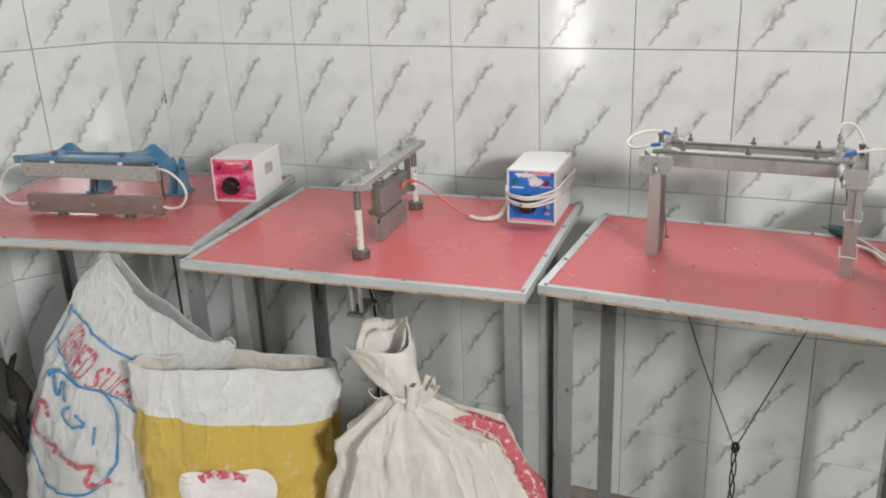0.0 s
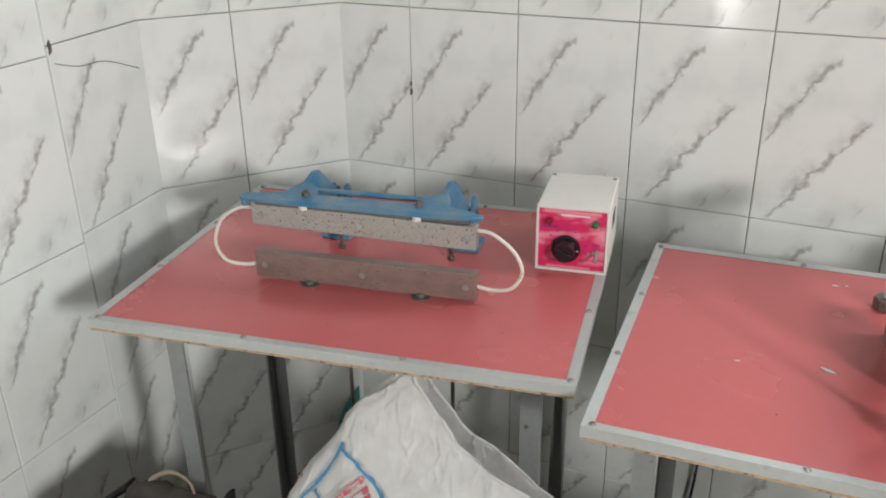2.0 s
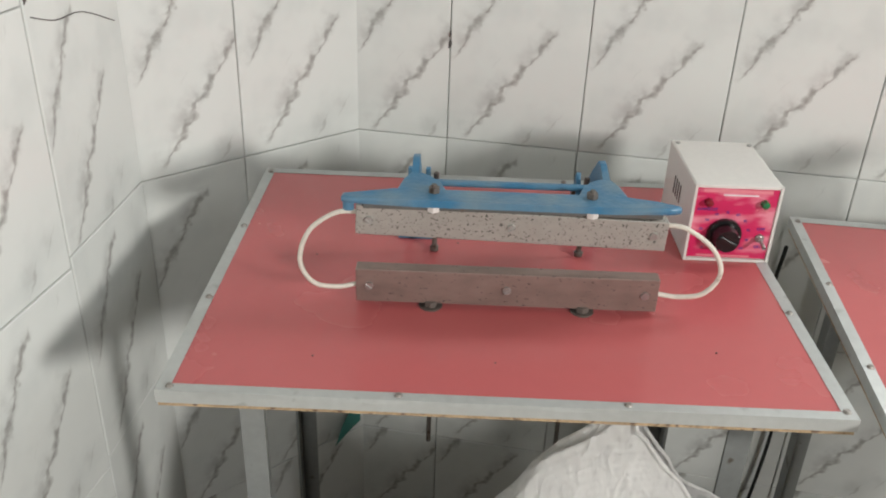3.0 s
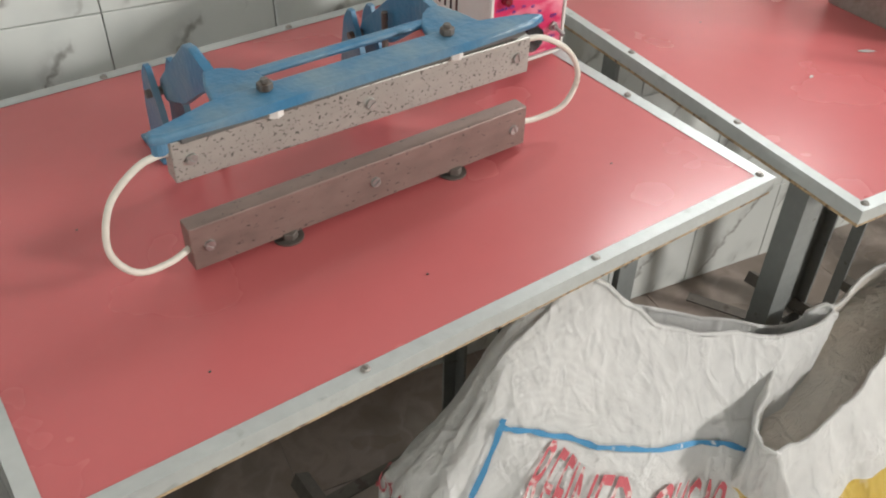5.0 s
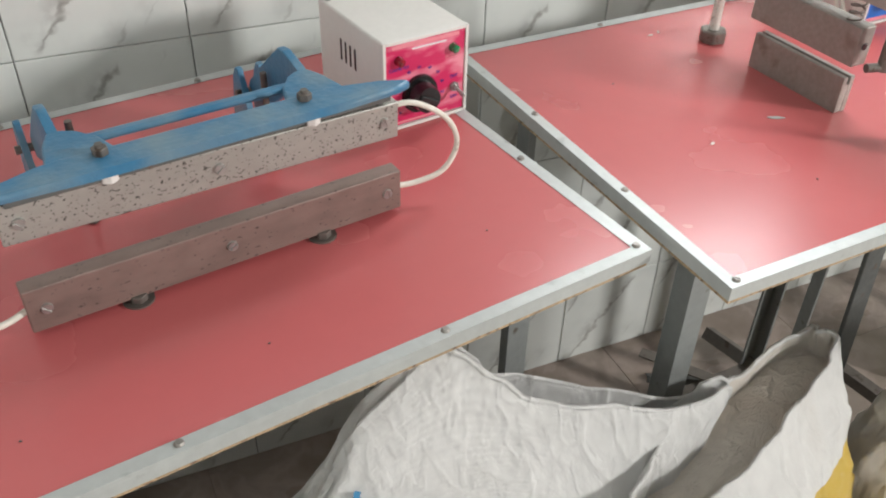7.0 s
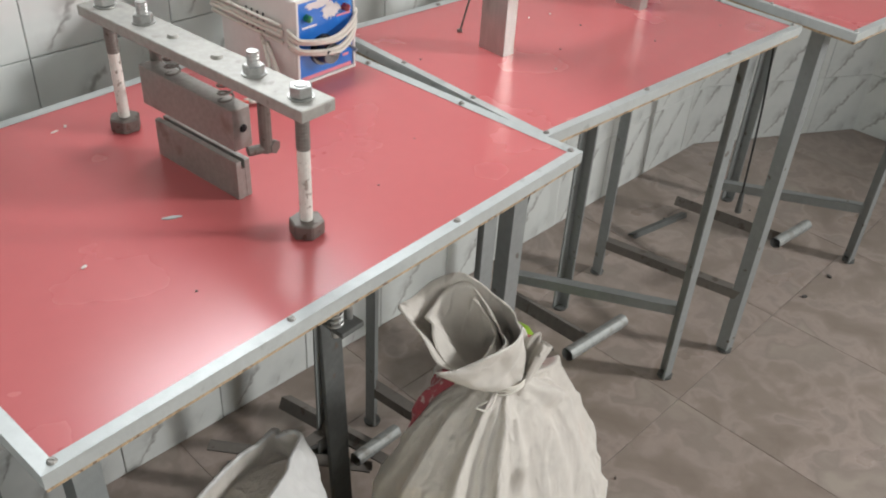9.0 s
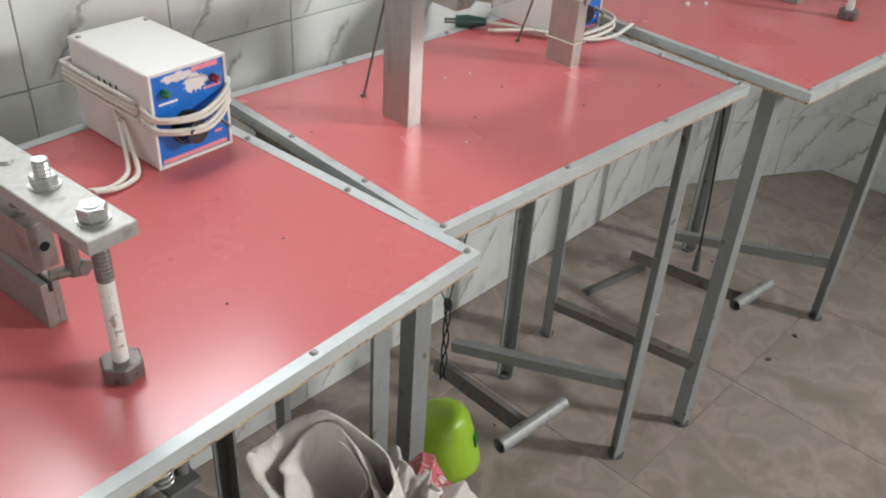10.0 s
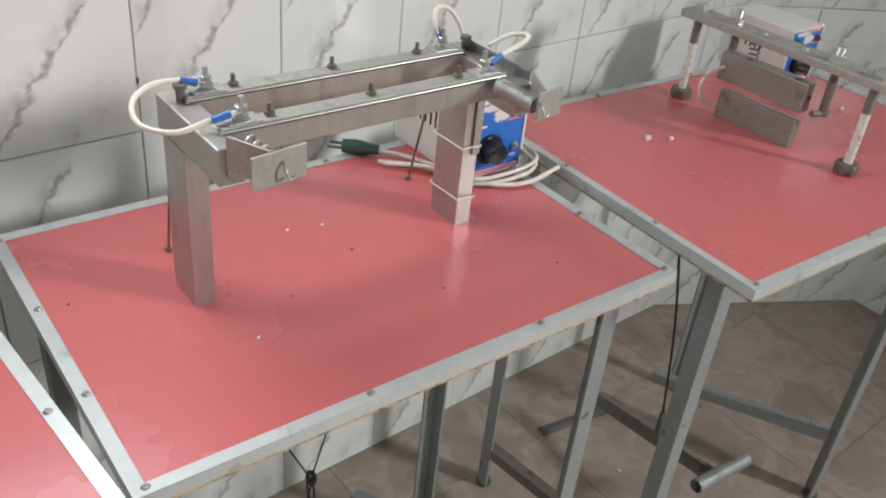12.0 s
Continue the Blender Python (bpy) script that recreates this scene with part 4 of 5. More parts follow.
for y in (0.030, -0.040):
    bm = B()
    box(bm, (RX / 2 + 0.008, y, 0.193), (RX - 0.010, 0.021, 0.024), 0.0012)
    rail = part("rail", bm, STEEL, rs, "dull steel rail")
    part("cover_strip", box(B(), (RX / 2 + 0.008, y - 0.001, 0.2064), (RX - 0.012, 0.018, 0.0022), 0.0006), ALU_BAR, rail, "pale aluminium cover strip")
    part("gap_line", box(B(), (RX / 2 + 0.008, y - 0.0112, 0.2035), (RX - 0.012, 0.0012, 0.0016)), IRON_DARK, rail)
    for k, x in enumerate((0.062, RX / 2 + 0.006, RX - 0.052)):
        bm = B()
        rod(bm, (x, y, 0.207), (x, y, 0.219), 0.0022, 10)
        hexnut(bm, (x, y, 0.2075), 0.0085, 0.004)
        part("stud", bm, RUSTY, rail)
    for x in (0.036, RX - 0.020):
        bm = B()
        box(bm, (x, y, 0.2085), (0.030, 0.019, 0.0016), 0.0003)
        rod(bm, (x, y, 0.209), (x, y, 0.230), 0.0026, 10)
        rod(bm, (x, y, 0.2092), (x, y, 0.2106), 0.0085, 14)
        hexnut(bm, (x, y, 0.2106), 0.011, 0.005)
        hexnut(bm, (x, y, 0.2175), 0.010, 0.004, turn=0.3)
        part("terminal", bm, ZINC, rail, "zinc terminal bolt with washers")
# folded end brackets with springs
for x, side in ((0.012, 1), (RX + 0.012, -1)):
    bm = B()
    box(bm, (x + 0.004 * side, -0.092, 0.198), (0.0022, 0.042, 0.032), 0.0005, Matrix.Rotation(0.45 * side, 4, "Z"))
    box(bm, (x + 0.021 * side if side > 0 else x - 0.006, -0.112, 0.198), (0.052 if side > 0 else 0.036, 0.0022, 0.030 if side > 0 else 0.029), 0.0005, Matrix.Rotation(0.12, 4, "Z"))
    br = part("spring_bracket", bm, ALU_BAR, rs, "folded pale metal bracket")
    sx = x + 0.020 * side if side > 0 else x - 0.024
    part("spring", coil(B(), (sx, -0.056, 0.198), (sx + 0.006, -0.106, 0.196), 0.0085 if side < 0 else 0.006, 17 if side < 0 else 5, 0.0013), ZINC, br, "coil spring")
    part("hook", tube(B(), [(sx + 0.005, -0.106, 0.200), (sx + 0.004, -0.112, 0.203), (sx + 0.003, -0.119, 0.198), (sx + 0.006, -0.121, 0.190), (sx + 0.012, -0.120, 0.192)], 0.0012, 6), ZINC, br)
part("lead", tube(B(), [(0.036, 0.030, 0.216), (0.016, 0.034, 0.219), (-0.012, 0.036, 0.218), (-0.034, 0.020, 0.212), (-0.038, -0.006, 0.204), (-0.018, -0.030, 0.203), (0.010, -0.038, 0.212), (0.036, -0.040, 0.216)], 0.0025, 8), CABLE, rs, "scorched white heater lead")
part("lead", tube(B(), [(RX - 0.020, -0.040, 0.216), (RX + 0.010, -0.036, 0.222), (RX + 0.045, -0.026, 0.226), (RX + 0.060, -0.012, 0.226), (RX + 0.045, 0.0, 0.224), (RX + 0.022, 0.004, 0.214)], 0.0025, 8), CABLE, rs, "white heater lead")
part("lead", tube(B(), [(RX - 0.020, 0.030, 0.216), (RX - 0.026, 0.036, 0.232), (RX - 0.020, 0.044, 0.246), (RX - 0.002, 0.046, 0.244), (RX + 0.010, 0.042, 0.228), (RX + 0.016, 0.038, 0.212)], 0.0025, 8), CABLE, rs, "white heater lead")
for a, b in (((0.028, 0.030, 0.216), (0.014, 0.034, 0.219)), ((0.026, -0.040, 0.2155), (0.010, -0.039, 0.212)), ((RX - 0.012, -0.040, 0.216), (RX + 0.004, -0.037, 0.221)), ((RX - 0.021, 0.031, 0.218), (RX - 0.025, 0.036, 0.230))):
    part("cable_lug", rod(B(), a, b, 0.0037, 10, 0.0031), BLUE_LUG, rs, "blue crimp lug")
part("top_flange", box(B(), (RX + 0.020, -0.010, 0.203), (0.003, 0.110, 0.016), 0.0006), IRON_DARK, rs, "dark angle along the arm")
for p, q in (((0.016, 0.105, 0.0), (0.008, 0.055, 0.150)), ((0.334, 0.118, 0.0), (0.312, 0.058, 0.150))):
    part("pull_rod", rod(B(), p, q, 0.0015, 8), RUSTY, rs, "thin dark pull rod")
    part("rod_eye", hexnut(B(), (p[0], p[1], 0.0), 0.007, 0.004), RUSTY, rs)
for z in (0.036, 0.100):
    e = 0.0022
    part("cable_tie", tube(B(), [(RX - e, -e, z), (RX + 0.0105, -e, z + 0.001), (RX + 0.021 + e, -e, z), (RX + 0.021 + e, 0.024, z), (RX + 0.021 + e, 0.048 + e, z), (RX + 0.0105, 0.048 + e, z), (RX - e, 0.048 + e, z), (RX - e, 0.024, z), (RX - e, -e, z)], 0.0011, 6, 4), CABLE, rs, "white string tied round the upright")
part("backing_plate", box(B(), (RX + 0.0165, -0.0022, 0.128), (0.010, 0.0018, 0.074), 0.0004), ALU_BAR, rs, "pale plate on the upright")

# strings from the rail sealer down to its treadle
st = thing("pull_strings", "two black strings knotted into a twisted wire above the treadle", "string", pose(1.650, -0.30, 0.0))
part("string", tube(B(), [(-0.150, 0.040, 0.762), (-0.08, 0.02, 0.56), (0.0, 0.0, 0.375)], 0.0013, 6), CANVAS_BLACK, st)
part("string", tube(B(), [(0.160, 0.050, 0.762), (0.08, 0.02, 0.57), (0.0, 0.0, 0.375)], 0.0013, 6), CANVAS_BLACK, st)
for ph in range(3):
    part("twisted_wire", tube(B(), [(0.005 * math.cos(k * 0.9 + 2.1 * ph), 0.005 * math.sin(k * 0.9 + 2.1 * ph), 0.38 - k * 0.021) for k in range(9)], 0.0016, 6, 3), CANVAS_BLACK, st)
part("knot", tube(B(), [(-0.006, 0, 0.378), (0.0, 0.005, 0.384), (0.006, 0, 0.378), (0.0, -0.005, 0.371), (-0.006, 0.0, 0.377)], 0.0035, 6), CANVAS_BLACK, st)
sp = thing("string", "thin dark string hanging beside the iron leg", "string", pose(2.20, -0.42, 0.0))
part("cord", tube(B(), [(-0.10, -0.06, 0.755), (0.02, -0.03, 0.50), (0.12, 0.0, 0.24)], 0.0022, 6), CANVAS_BLACK, sp)
part("weight", rod(B(), (0.125, 0.0, 0.190), (0.12, 0.0, 0.245), 0.008, 10, 0.005), IRON_DARK, sp)


# ---- sacks ----
def fold_noise(x, y, z, s=1.0):
    return noise.noise(Vector((x * s, y * s, z * s)))


def sack_surface(rings, crumple, seed, wave=0.026):
    """rings: rows of (h, x, y, z, half width, half depth, turn). Returns S(angle, h) -> point."""
    hs = [r[0] for r in rings]

    def at(h):
        h = min(max(h, hs[0]), hs[-1])
        for a, b in zip(rings, rings[1:]):
            if h <= b[0]:
                t = (h - a[0]) / max(b[0] - a[0], 1e-6)
                t2 = t * t * (3 - 2 * t)
                return [p + (q - p) * t2 for p, q in zip(a[1:], b[1:])]
        return list(rings[-1][1:])

    def S(ang, h, grow=0.0):
        x, y, z, a, b, turn, tilt_x, tilt_y = at(h)
        c, s = math.cos(ang), math.sin(ang)
        ca, sa = math.copysign(abs(c) ** 0.8, c), math.copysign(abs(s) ** 0.8, s)
        k = 1 + crumple * (fold_noise(c * 1.7 + seed, s * 1.7, h * 2.3, 1.5) + 0.5 * fold_noise(c * 5 + seed, s * 5, h * 7) + 0.22 * fold_noise(c * 13, s * 13 + seed, h * 15) - 0.75 * abs(fold_noise(c * 3.1 + seed, s * 3.1 + 5, h * 5.0)) + 0.18)
        u, v = ca * a * k + grow * c, sa * b * k + grow * s
        r = radians(turn)
        p = Vector((u + seed, v, z))
        crease = 0.032 * (0.28 - abs(noise.noise(p * 6.0))) + 0.013 * (0.28 - abs(noise.noise(p * 15.0))) + 0.004 * (0.28 - abs(noise.noise(p * 41.0)))
        k2 = 1 + crease * min(1.0, h * 6) / max(math.hypot(u, v), 0.02)
        u, v = u * k2, v * k2
        return Vector((x + u * math.cos(r) - v * math.sin(r), y + u * math.sin(r) + v * math.cos(r), z + u * tilt_x + v * tilt_y + wave * fold_noise(c * 2.2 + seed, s * 2.2, 0.5) * max(0.0, (h - 0.8) / 0.2)))

    return S


def skin(S, h0, h1, nu, nv, grow=0.0, bottom=False):
    bm = B()
    rows = [[bm.verts.new(S(2 * math.pi * i / nu, h0 + (h1 - h0) * j / nv, grow)) for i in range(nu)] for j in range(nv + 1)]
    for r0, r1 in zip(rows, rows[1:]):
        for i in range(nu):
            f = bm.faces.new((r0[i], r0[(i + 1) % nu], r1[(i + 1) % nu], r1[i]))
            f.smooth = True
    if bottom:
        bm.faces.new(rows[0][::-1])
    return bm


def open_sack(S, outer_mat, inner_mat, owner, fill):
    bm = skin(S, 0.0, 1.0, 150, 110, 0.0, True)
    part("cloth", bm, outer_mat, owner)
    part("lining", skin(S, fill, 1.0, 72, 20, -0.0022), inner_mat, owner, "inside of the open sack")
    bm = B()
    ring = [bm.verts.new(S(2 * math.pi * i / 48, fill + 0.02, -0.003)) for i in range(48)]
    mid = bm.verts.new(sum((v.co for v in ring), Vector()) / 48 + Vector((0, 0, 0.01)))
    for i in range(48):
        bm.faces.new((ring[i], ring[(i + 1) % 48], mid))
    part("filling", bm, inner_mat, owner, "folded cloth inside the sack")
    hem = B()
    tube(hem, [S(2 * math.pi * i / 60, 0.996 + 0.003 * math.sin(i * 2.3), -0.001) for i in range(61)], 0.0026, 6, 1)
    part("hem", hem, outer_mat, owner)


def strip(S, path, width, n=60, lift=0.0038):
    """A printed band along a list of (angle, h) points; width in metres."""
    bm = B()
    line = smooth_line([(a, h, 0) for a, h in path], max(n // max(len(path) - 1, 1), 2))
    rows = []
    for i, c in enumerate(line):
        d = line[min(i + 1, len(line) - 1)] - line[max(i - 1, 0)]
        p = S(c.x, c.y, lift)
        q = S(c.x + d.x * 0.2, c.y + d.y * 0.2, lift)
        nrm = (S(c.x + 0.02, c.y) - S(c.x - 0.02, c.y)).cross(S(c.x, c.y + 0.01) - S(c.x, c.y - 0.01)).normalized()
        side = (q - p).cross(nrm).normalized() * width / 2 * (1 + 0.25 * math.sin(i * 1.7))
        rows.append((bm.verts.new(p + side), bm.verts.new(p - side)))
    for a, b in zip(rows, rows[1:]):
        bm.faces.new((a[0], b[0], b[1], a[1]))
    return bm


# the sugar sack leaning under the first table: front is angle 270 degrees
r1 = [(0.0, 0.42, -0.66, 0.0, 0.22, 0.11, -6, 0, 0), (0.05, 0.415, -0.66, 0.02, 0.250, 0.13, -6, 0, 0), (0.30, 0.415, -0.650, 0.20, 0.258, 0.130, -6, 0, 0), (0.55, 0.430, -0.638, 0.38, 0.235, 0.114, -7, -0.02, 0.02),
      (0.75, 0.462, -0.622, 0.52, 0.200, 0.085, -7, -0.12, 0.05), (0.88, 0.512, -0.612, 0.60, 0.172, 0.044, -7, -0.24, 0.03), (1.0, 0.578, -0.606, 0.662, 0.160, 0.014, -6, -0.25, 0.0)]
base1 = sack_surface(r1, 0.10, 4.2, 0.020)


def S1(ang, h, grow=0.0):
    """The sugar sack: its mouth rises to a flap at one end, where it gapes, and lies nearly shut at the other."""
    p = base1(ang, h, grow)
    k, u = max(0.0, (h - 0.72) / 0.28) ** 1.6, (1 - math.cos(ang)) / 2
    gape = k * u * (1 - u) * 4 * u * math.sin(ang) * (1.2 if math.sin(ang) > 0 else 0.2)
    return p + Vector((0.010 * k * u, 0.040 * gape, 0.074 * k * u ** 3 - 0.016 * k * u * (1 - u) * 4 * (1 if math.sin(ang) < 0 else 3.0)))


sugar = thing("sugar_sack", "open white woven sugar sack with red print, slumped under the table", "sack", pose(0, 0, 0), "sacks by the tables")
open_sack(S1, SACK_WHITE, SACK_WHITE, sugar, 0.80)


def on_front(S, a0, h0, tilt, ra, rh, tall=1.0):
    """Flat words to the sack: centre at angle a0 and height h0, tilted; ra, rh: metres per unit of angle and height."""
    ct, stt = math.cos(tilt), math.sin(tilt)

    def bend(x, y):
        y = y * tall
        u, v = x * ct - y * stt, x * stt + y * ct
        return S(a0 + u / ra, h0 + v / rh, 0.0036)

    return bend


D = math.pi / 180
lettering("REFINED SUGAR", 0.029, INK_RED, sugar, Matrix(), "printed_lettering", on_front(S1, 264 * D, 0.795, -0.18, 0.20, 0.68, 1.95), 4)
lettering("SUGAR", 0.034, INK_RED, sugar, Matrix(), "printed_lettering", on_front(S1, 176 * D, 0.74, 0.25, 0.16, 0.68, 1.4), 4)
for nm, pth, wd in (("blue_line", [(214 * D, 0.70), (213 * D, 0.846), (216 * D, 0.852), (244 * D, 0.857), (280 * D, 0.848), (306 * D, 0.815)], 0.005), ("blue_line", [(216 * D, 0.80), (244 * D, 0.785), (276 * D, 0.745), (308 * D, 0.70)], 0.005),
                    ("blue_ring", [(258 * D + 0.60 * math.cos(k * 0.5236), 0.59 + 0.165 * math.sin(k * 0.5236)) for k in range(13)], 0.006)):
    part(nm, strip(S1, pth, wd), INK_BLUE, sugar, "faded blue printed line")
for pth, wd in (([(238 * D, 0.706), (242 * D, 0.722), (248 * D, 0.674), (254 * D, 0.714), (259 * D, 0.674)], 0.009), ([(265 * D, 0.674), (260 * D, 0.658), (265 * D, 0.634), (271 * D, 0.650), (268 * D, 0.666)], 0.007), ([(275 * D, 0.650), (277 * D, 0.618)], 0.007)):
    part("blue_mark", strip(S1, pth, wd, 30), INK_BLUE, sugar, "faded blue printed mark")
for pth, wd in (([(226 * D, 0.594), (238 * D, 0.650), (250 * D, 0.634)], 0.010), ([(238 * D, 0.642), (242 * D, 0.562)], 0.010), ([(227 * D, 0.602), (238 * D, 0.594)], 0.008), ([(248 * D, 0.578), (254 * D, 0.538), (260 * D, 0.562), (256 * D, 0.498)], 0.011), ([(265 * D, 0.538), (272 * D, 0.514), (281 * D, 0.546), (277 * D, 0.474), (289 * D, 0.490)], 0.010)):
    part("red_mark", strip(S1, pth, wd, 30), INK_RED, sugar, "faded red printed mark")



def disc(S, a0, h0, ra, rh, lift):
    """A printed disc round (a0, h0)."""
    bm = B()
    rings = [[bm.verts.new(S(a0 + ra * k / 5 * math.cos(2 * math.pi * i / 32), h0 + rh * k / 5 * math.sin(2 * math.pi * i / 32), lift)) for i in range(32)] for k in range(1, 6)]
    bm.faces.new(rings[0])
    for p, q in zip(rings, rings[1:]):
        for i in range(32):
            bm.faces.new((p[i], p[(i + 1) % 32], q[(i + 1) % 32], q[i]))
    return bm


# the white and yellow sack
r2 = [(0.0, 0.765, -0.675, 0.0, 0.14, 0.10, 18, 0, 0), (0.06, 0.765, -0.675, 0.02, 0.165, 0.122, 18, 0, 0), (0.4, 0.765, -0.672, 0.26, 0.178, 0.118, 20, 0, 0), (0.7, 0.763, -0.662, 0.43, 0.188, 0.098, 21, -0.02, 0), (0.88, 0.758, -0.652, 0.53, 0.190, 0.060, 22, -0.02, 0.05), (1.0, 0.754, -0.642, 0.588, 0.190, 0.036, 22, -0.03, 0.02)]
S2 = sack_surface(r2, 0.085, 11.0, 0.010)
yellow_sack = thing("woven_sack", "open white sack with a broad yellow band, half full", "sack", pose(0, 0, 0), "sacks by the tables")
open_sack(S2, SACK_YELLOW, SACK_CREAM, yellow_sack, 0.90)
part("printed_disc", disc(S2, 268 * D, 0.605, 0.40, 0.105, 0.0022), PALE, yellow_sack, "pale printed disc")
part("red_mark", strip(S2, [(258 * D, 0.64), (266 * D, 0.675), (276 * D, 0.64)], 0.016, 20, 0.0036), INK_RED, yellow_sack, "faded red printed mark")

def patch(S, a0, a1, h0, h1, lift, nu=14, nv=40, ragged=0.0):
    """A printed panel between two angles and two heights."""
    bm = B()
    rows = [[bm.verts.new(S(a0 + (a1 - a0) * i / nu + (ragged * math.sin(j * 1.9) if i == 0 else 0), h0 + (h1 - h0) * j / nv, lift)) for i in range(nu + 1)] for j in range(nv + 1)]
    for p, q in zip(rows, rows[1:]):
        for i in range(nu):
            bm.faces.new((p[i], p[i + 1], q[i + 1], q[i]))
    return bm


# the tied cream sack
r3 = [(0.0, 1.170, -0.650, 0.0, 0.170, 0.090, 0, 0, 0), (0.06, 1.175, -0.655, 0.02, 0.212, 0.125, 0, 0, 0), (0.45, 1.176, -0.655, 0.27, 0.212, 0.128, 4, 0, 0), (0.68, 1.163, -0.642, 0.42, 0.182, 0.100, 14, 0, 0),
      (0.84, 1.150, -0.655, 0.525, 0.132, 0.070, 18, 0.04, 0), (0.93, 1.143, -0.675, 0.580, 0.068, 0.046, 10, 0.02, 0), (1.0, 1.133, -0.689, 0.612, 0.022, 0.020, 6, 0, 0)]
base3 = sack_surface(r3, 0.10, 23.0)


def S3(ang, h, grow=0.0):
    p = base3(ang, h, grow)
    pleat = max(0.0, min(1.0, (h - 0.55) / 0.3)) * (1 - max(0.0, (h - 0.94) / 0.06))
    c = base3(ang + math.pi, h)
    mid = (p + c) / 2
    return mid + (p - mid) * (1 + 0.11 * pleat * (1 - 2 * abs(math.sin(ang * 4.5 + 0.8 * math.sin(ang * 2)))) + 0.06 * pleat * (1 - 2 * abs(math.sin(ang * 9.5 + 1 + h))))


tied = thing("woven_sack", "cream woven sack tied at the neck, red print on one side", "sack", pose(0, 0, 0), "sacks by the tables")
part("cloth", skin(S3, 0.0, 1.0, 160, 80, 0.0, True), SACK_CREAM, tied)
bm = B()
n, rows = 150, []
knot_at, lean = Vector((1.133, -0.689, 0.612)), Vector((-0.056, 0.030, 0.098))
for j in range(15):
    t = j / 14
    row = []
    for i in range(n + 1):
        a = i / n * 2 * math.pi * 2.5 + 3.6
        out = (0.018 + (0.048 - 0.037 * (i / n) ** 0.8) * t ** 0.7) * (1 + 0.12 * math.sin(a * 2.3 + 2 * t) + 0.05 * math.sin(a * 5.1 + 3 * t) * t + 0.10 * fold_noise(math.cos(a) * 2, math.sin(a) * 2 + i / n, t * 3))
        top = 1.0 + 0.16 * math.sin(a + 0.6) * t - 0.25 * (i / n) * t
        p = knot_at + lean * t * top
        row.append(bm.verts.new((p.x + 1.12 * out * math.cos(a), p.y + out * 0.92 * math.sin(a), p.z + 0.010 * math.sin(a * 3) * t)))
    rows.append(row)
for a, b in zip(rows, rows[1:]):
    for i in range(n):
        f = bm.faces.new((a[i], a[i + 1], b[i + 1], b[i]))
        f.smooth = True
neck = part("rolled_neck", bm, SACK_CREAM, tied, "rolled sack mouth above the tie")
sol = neck.modifiers.new("thickness", "SOLIDIFY")
sol.thickness = 0.0018
bm = B()
n, rows = 70, []
for j in range(11):
    t = j / 10
    row = []
    for i in range(n + 1):
        a = -1.9 + 3.3 * i / n
        out = (0.016 + 0.014 * t) * (1 + 0.14 * math.sin(a * 7 + t) + 0.08 * math.sin(a * 13))
        row.append(bm.verts.new((1.146 + 0.016 * t + out * math.cos(a), -0.692 + 0.004 * t + out * 0.85 * math.sin(a), 0.590 + 0.050 * t * (1 - 0.15 * math.cos(a * 2.2)) + 0.004 * math.sin(a * 9) * t)))
    rows.append(row)
for a, b in zip(rows, rows[1:]):
    for i in range(n):
        f = bm.faces.new((a[i], a[i + 1], b[i + 1], b[i]))
        f.smooth = True
flap = part("neck_fold", bm, SACK_CREAM, tied, "bunched fold of cloth beside the tie")
flap.modifiers.new("thickness", "SOLIDIFY").thickness = 0.0018
bm = B()
for k in range(3):
    tube(bm, [knot_at + Vector((0.024 * math.cos(a * 0.6283), 0.022 * math.sin(a * 0.6283), -0.004 + 0.004 * k + 0.002 * math.sin(a + k))) for a in range(11)], 0.0017, 6, 3)
part("tie_string", bm, CABLE, tied, "pale string round the neck")
part("string_end", tube(B(), [knot_at + Vector(v) for v in ((-0.02, -0.01, 0.0), (-0.045, -0.02, -0.004), (-0.06, -0.015, 0.006), (-0.05, -0.02, 0.012))], 0.0012, 6), CABLE, tied)
part("red_panel", patch(S3, -12 * D, 22 * D, 0.30, 0.90, 0.0022, ragged=0.04), INK_RED, tied, "red printed edge panel")
part("red_panel", patch(S3, 88 * D, 112 * D, 0.78, 0.92, 0.0022), INK_RED, tied, "red printed edge panel")
rnd = random.Random(5)
for k in range(9):
    h, a = 0.88 - 0.045 * k, (342 - 0.5 * k) * D
    part("printed_bar", strip(S3, [(a - 0.07, h), (a + 0.06 + rnd.uniform(0, 0.05), h + rnd.uniform(-0.008, 0.008))], 0.012, 8, 0.003), INK_RED, tied, "red printed stroke")
    part("printed_bar", strip(S3, [(a + 0.07, h + 0.02), (a + 0.05, h - 0.02)], 0.005, 8, 0.003), INK_RED, tied, "red printed stroke")


# ---- backpack ----
bag = thing("backpack", "dark olive canvas backpack with zips, standing by the wall", "backpack", pose(0.090, -0.745, 0.0, -6, 0, 12) @ Matrix.Diagonal((0.86, 1.0, 1.07, 1.0)))


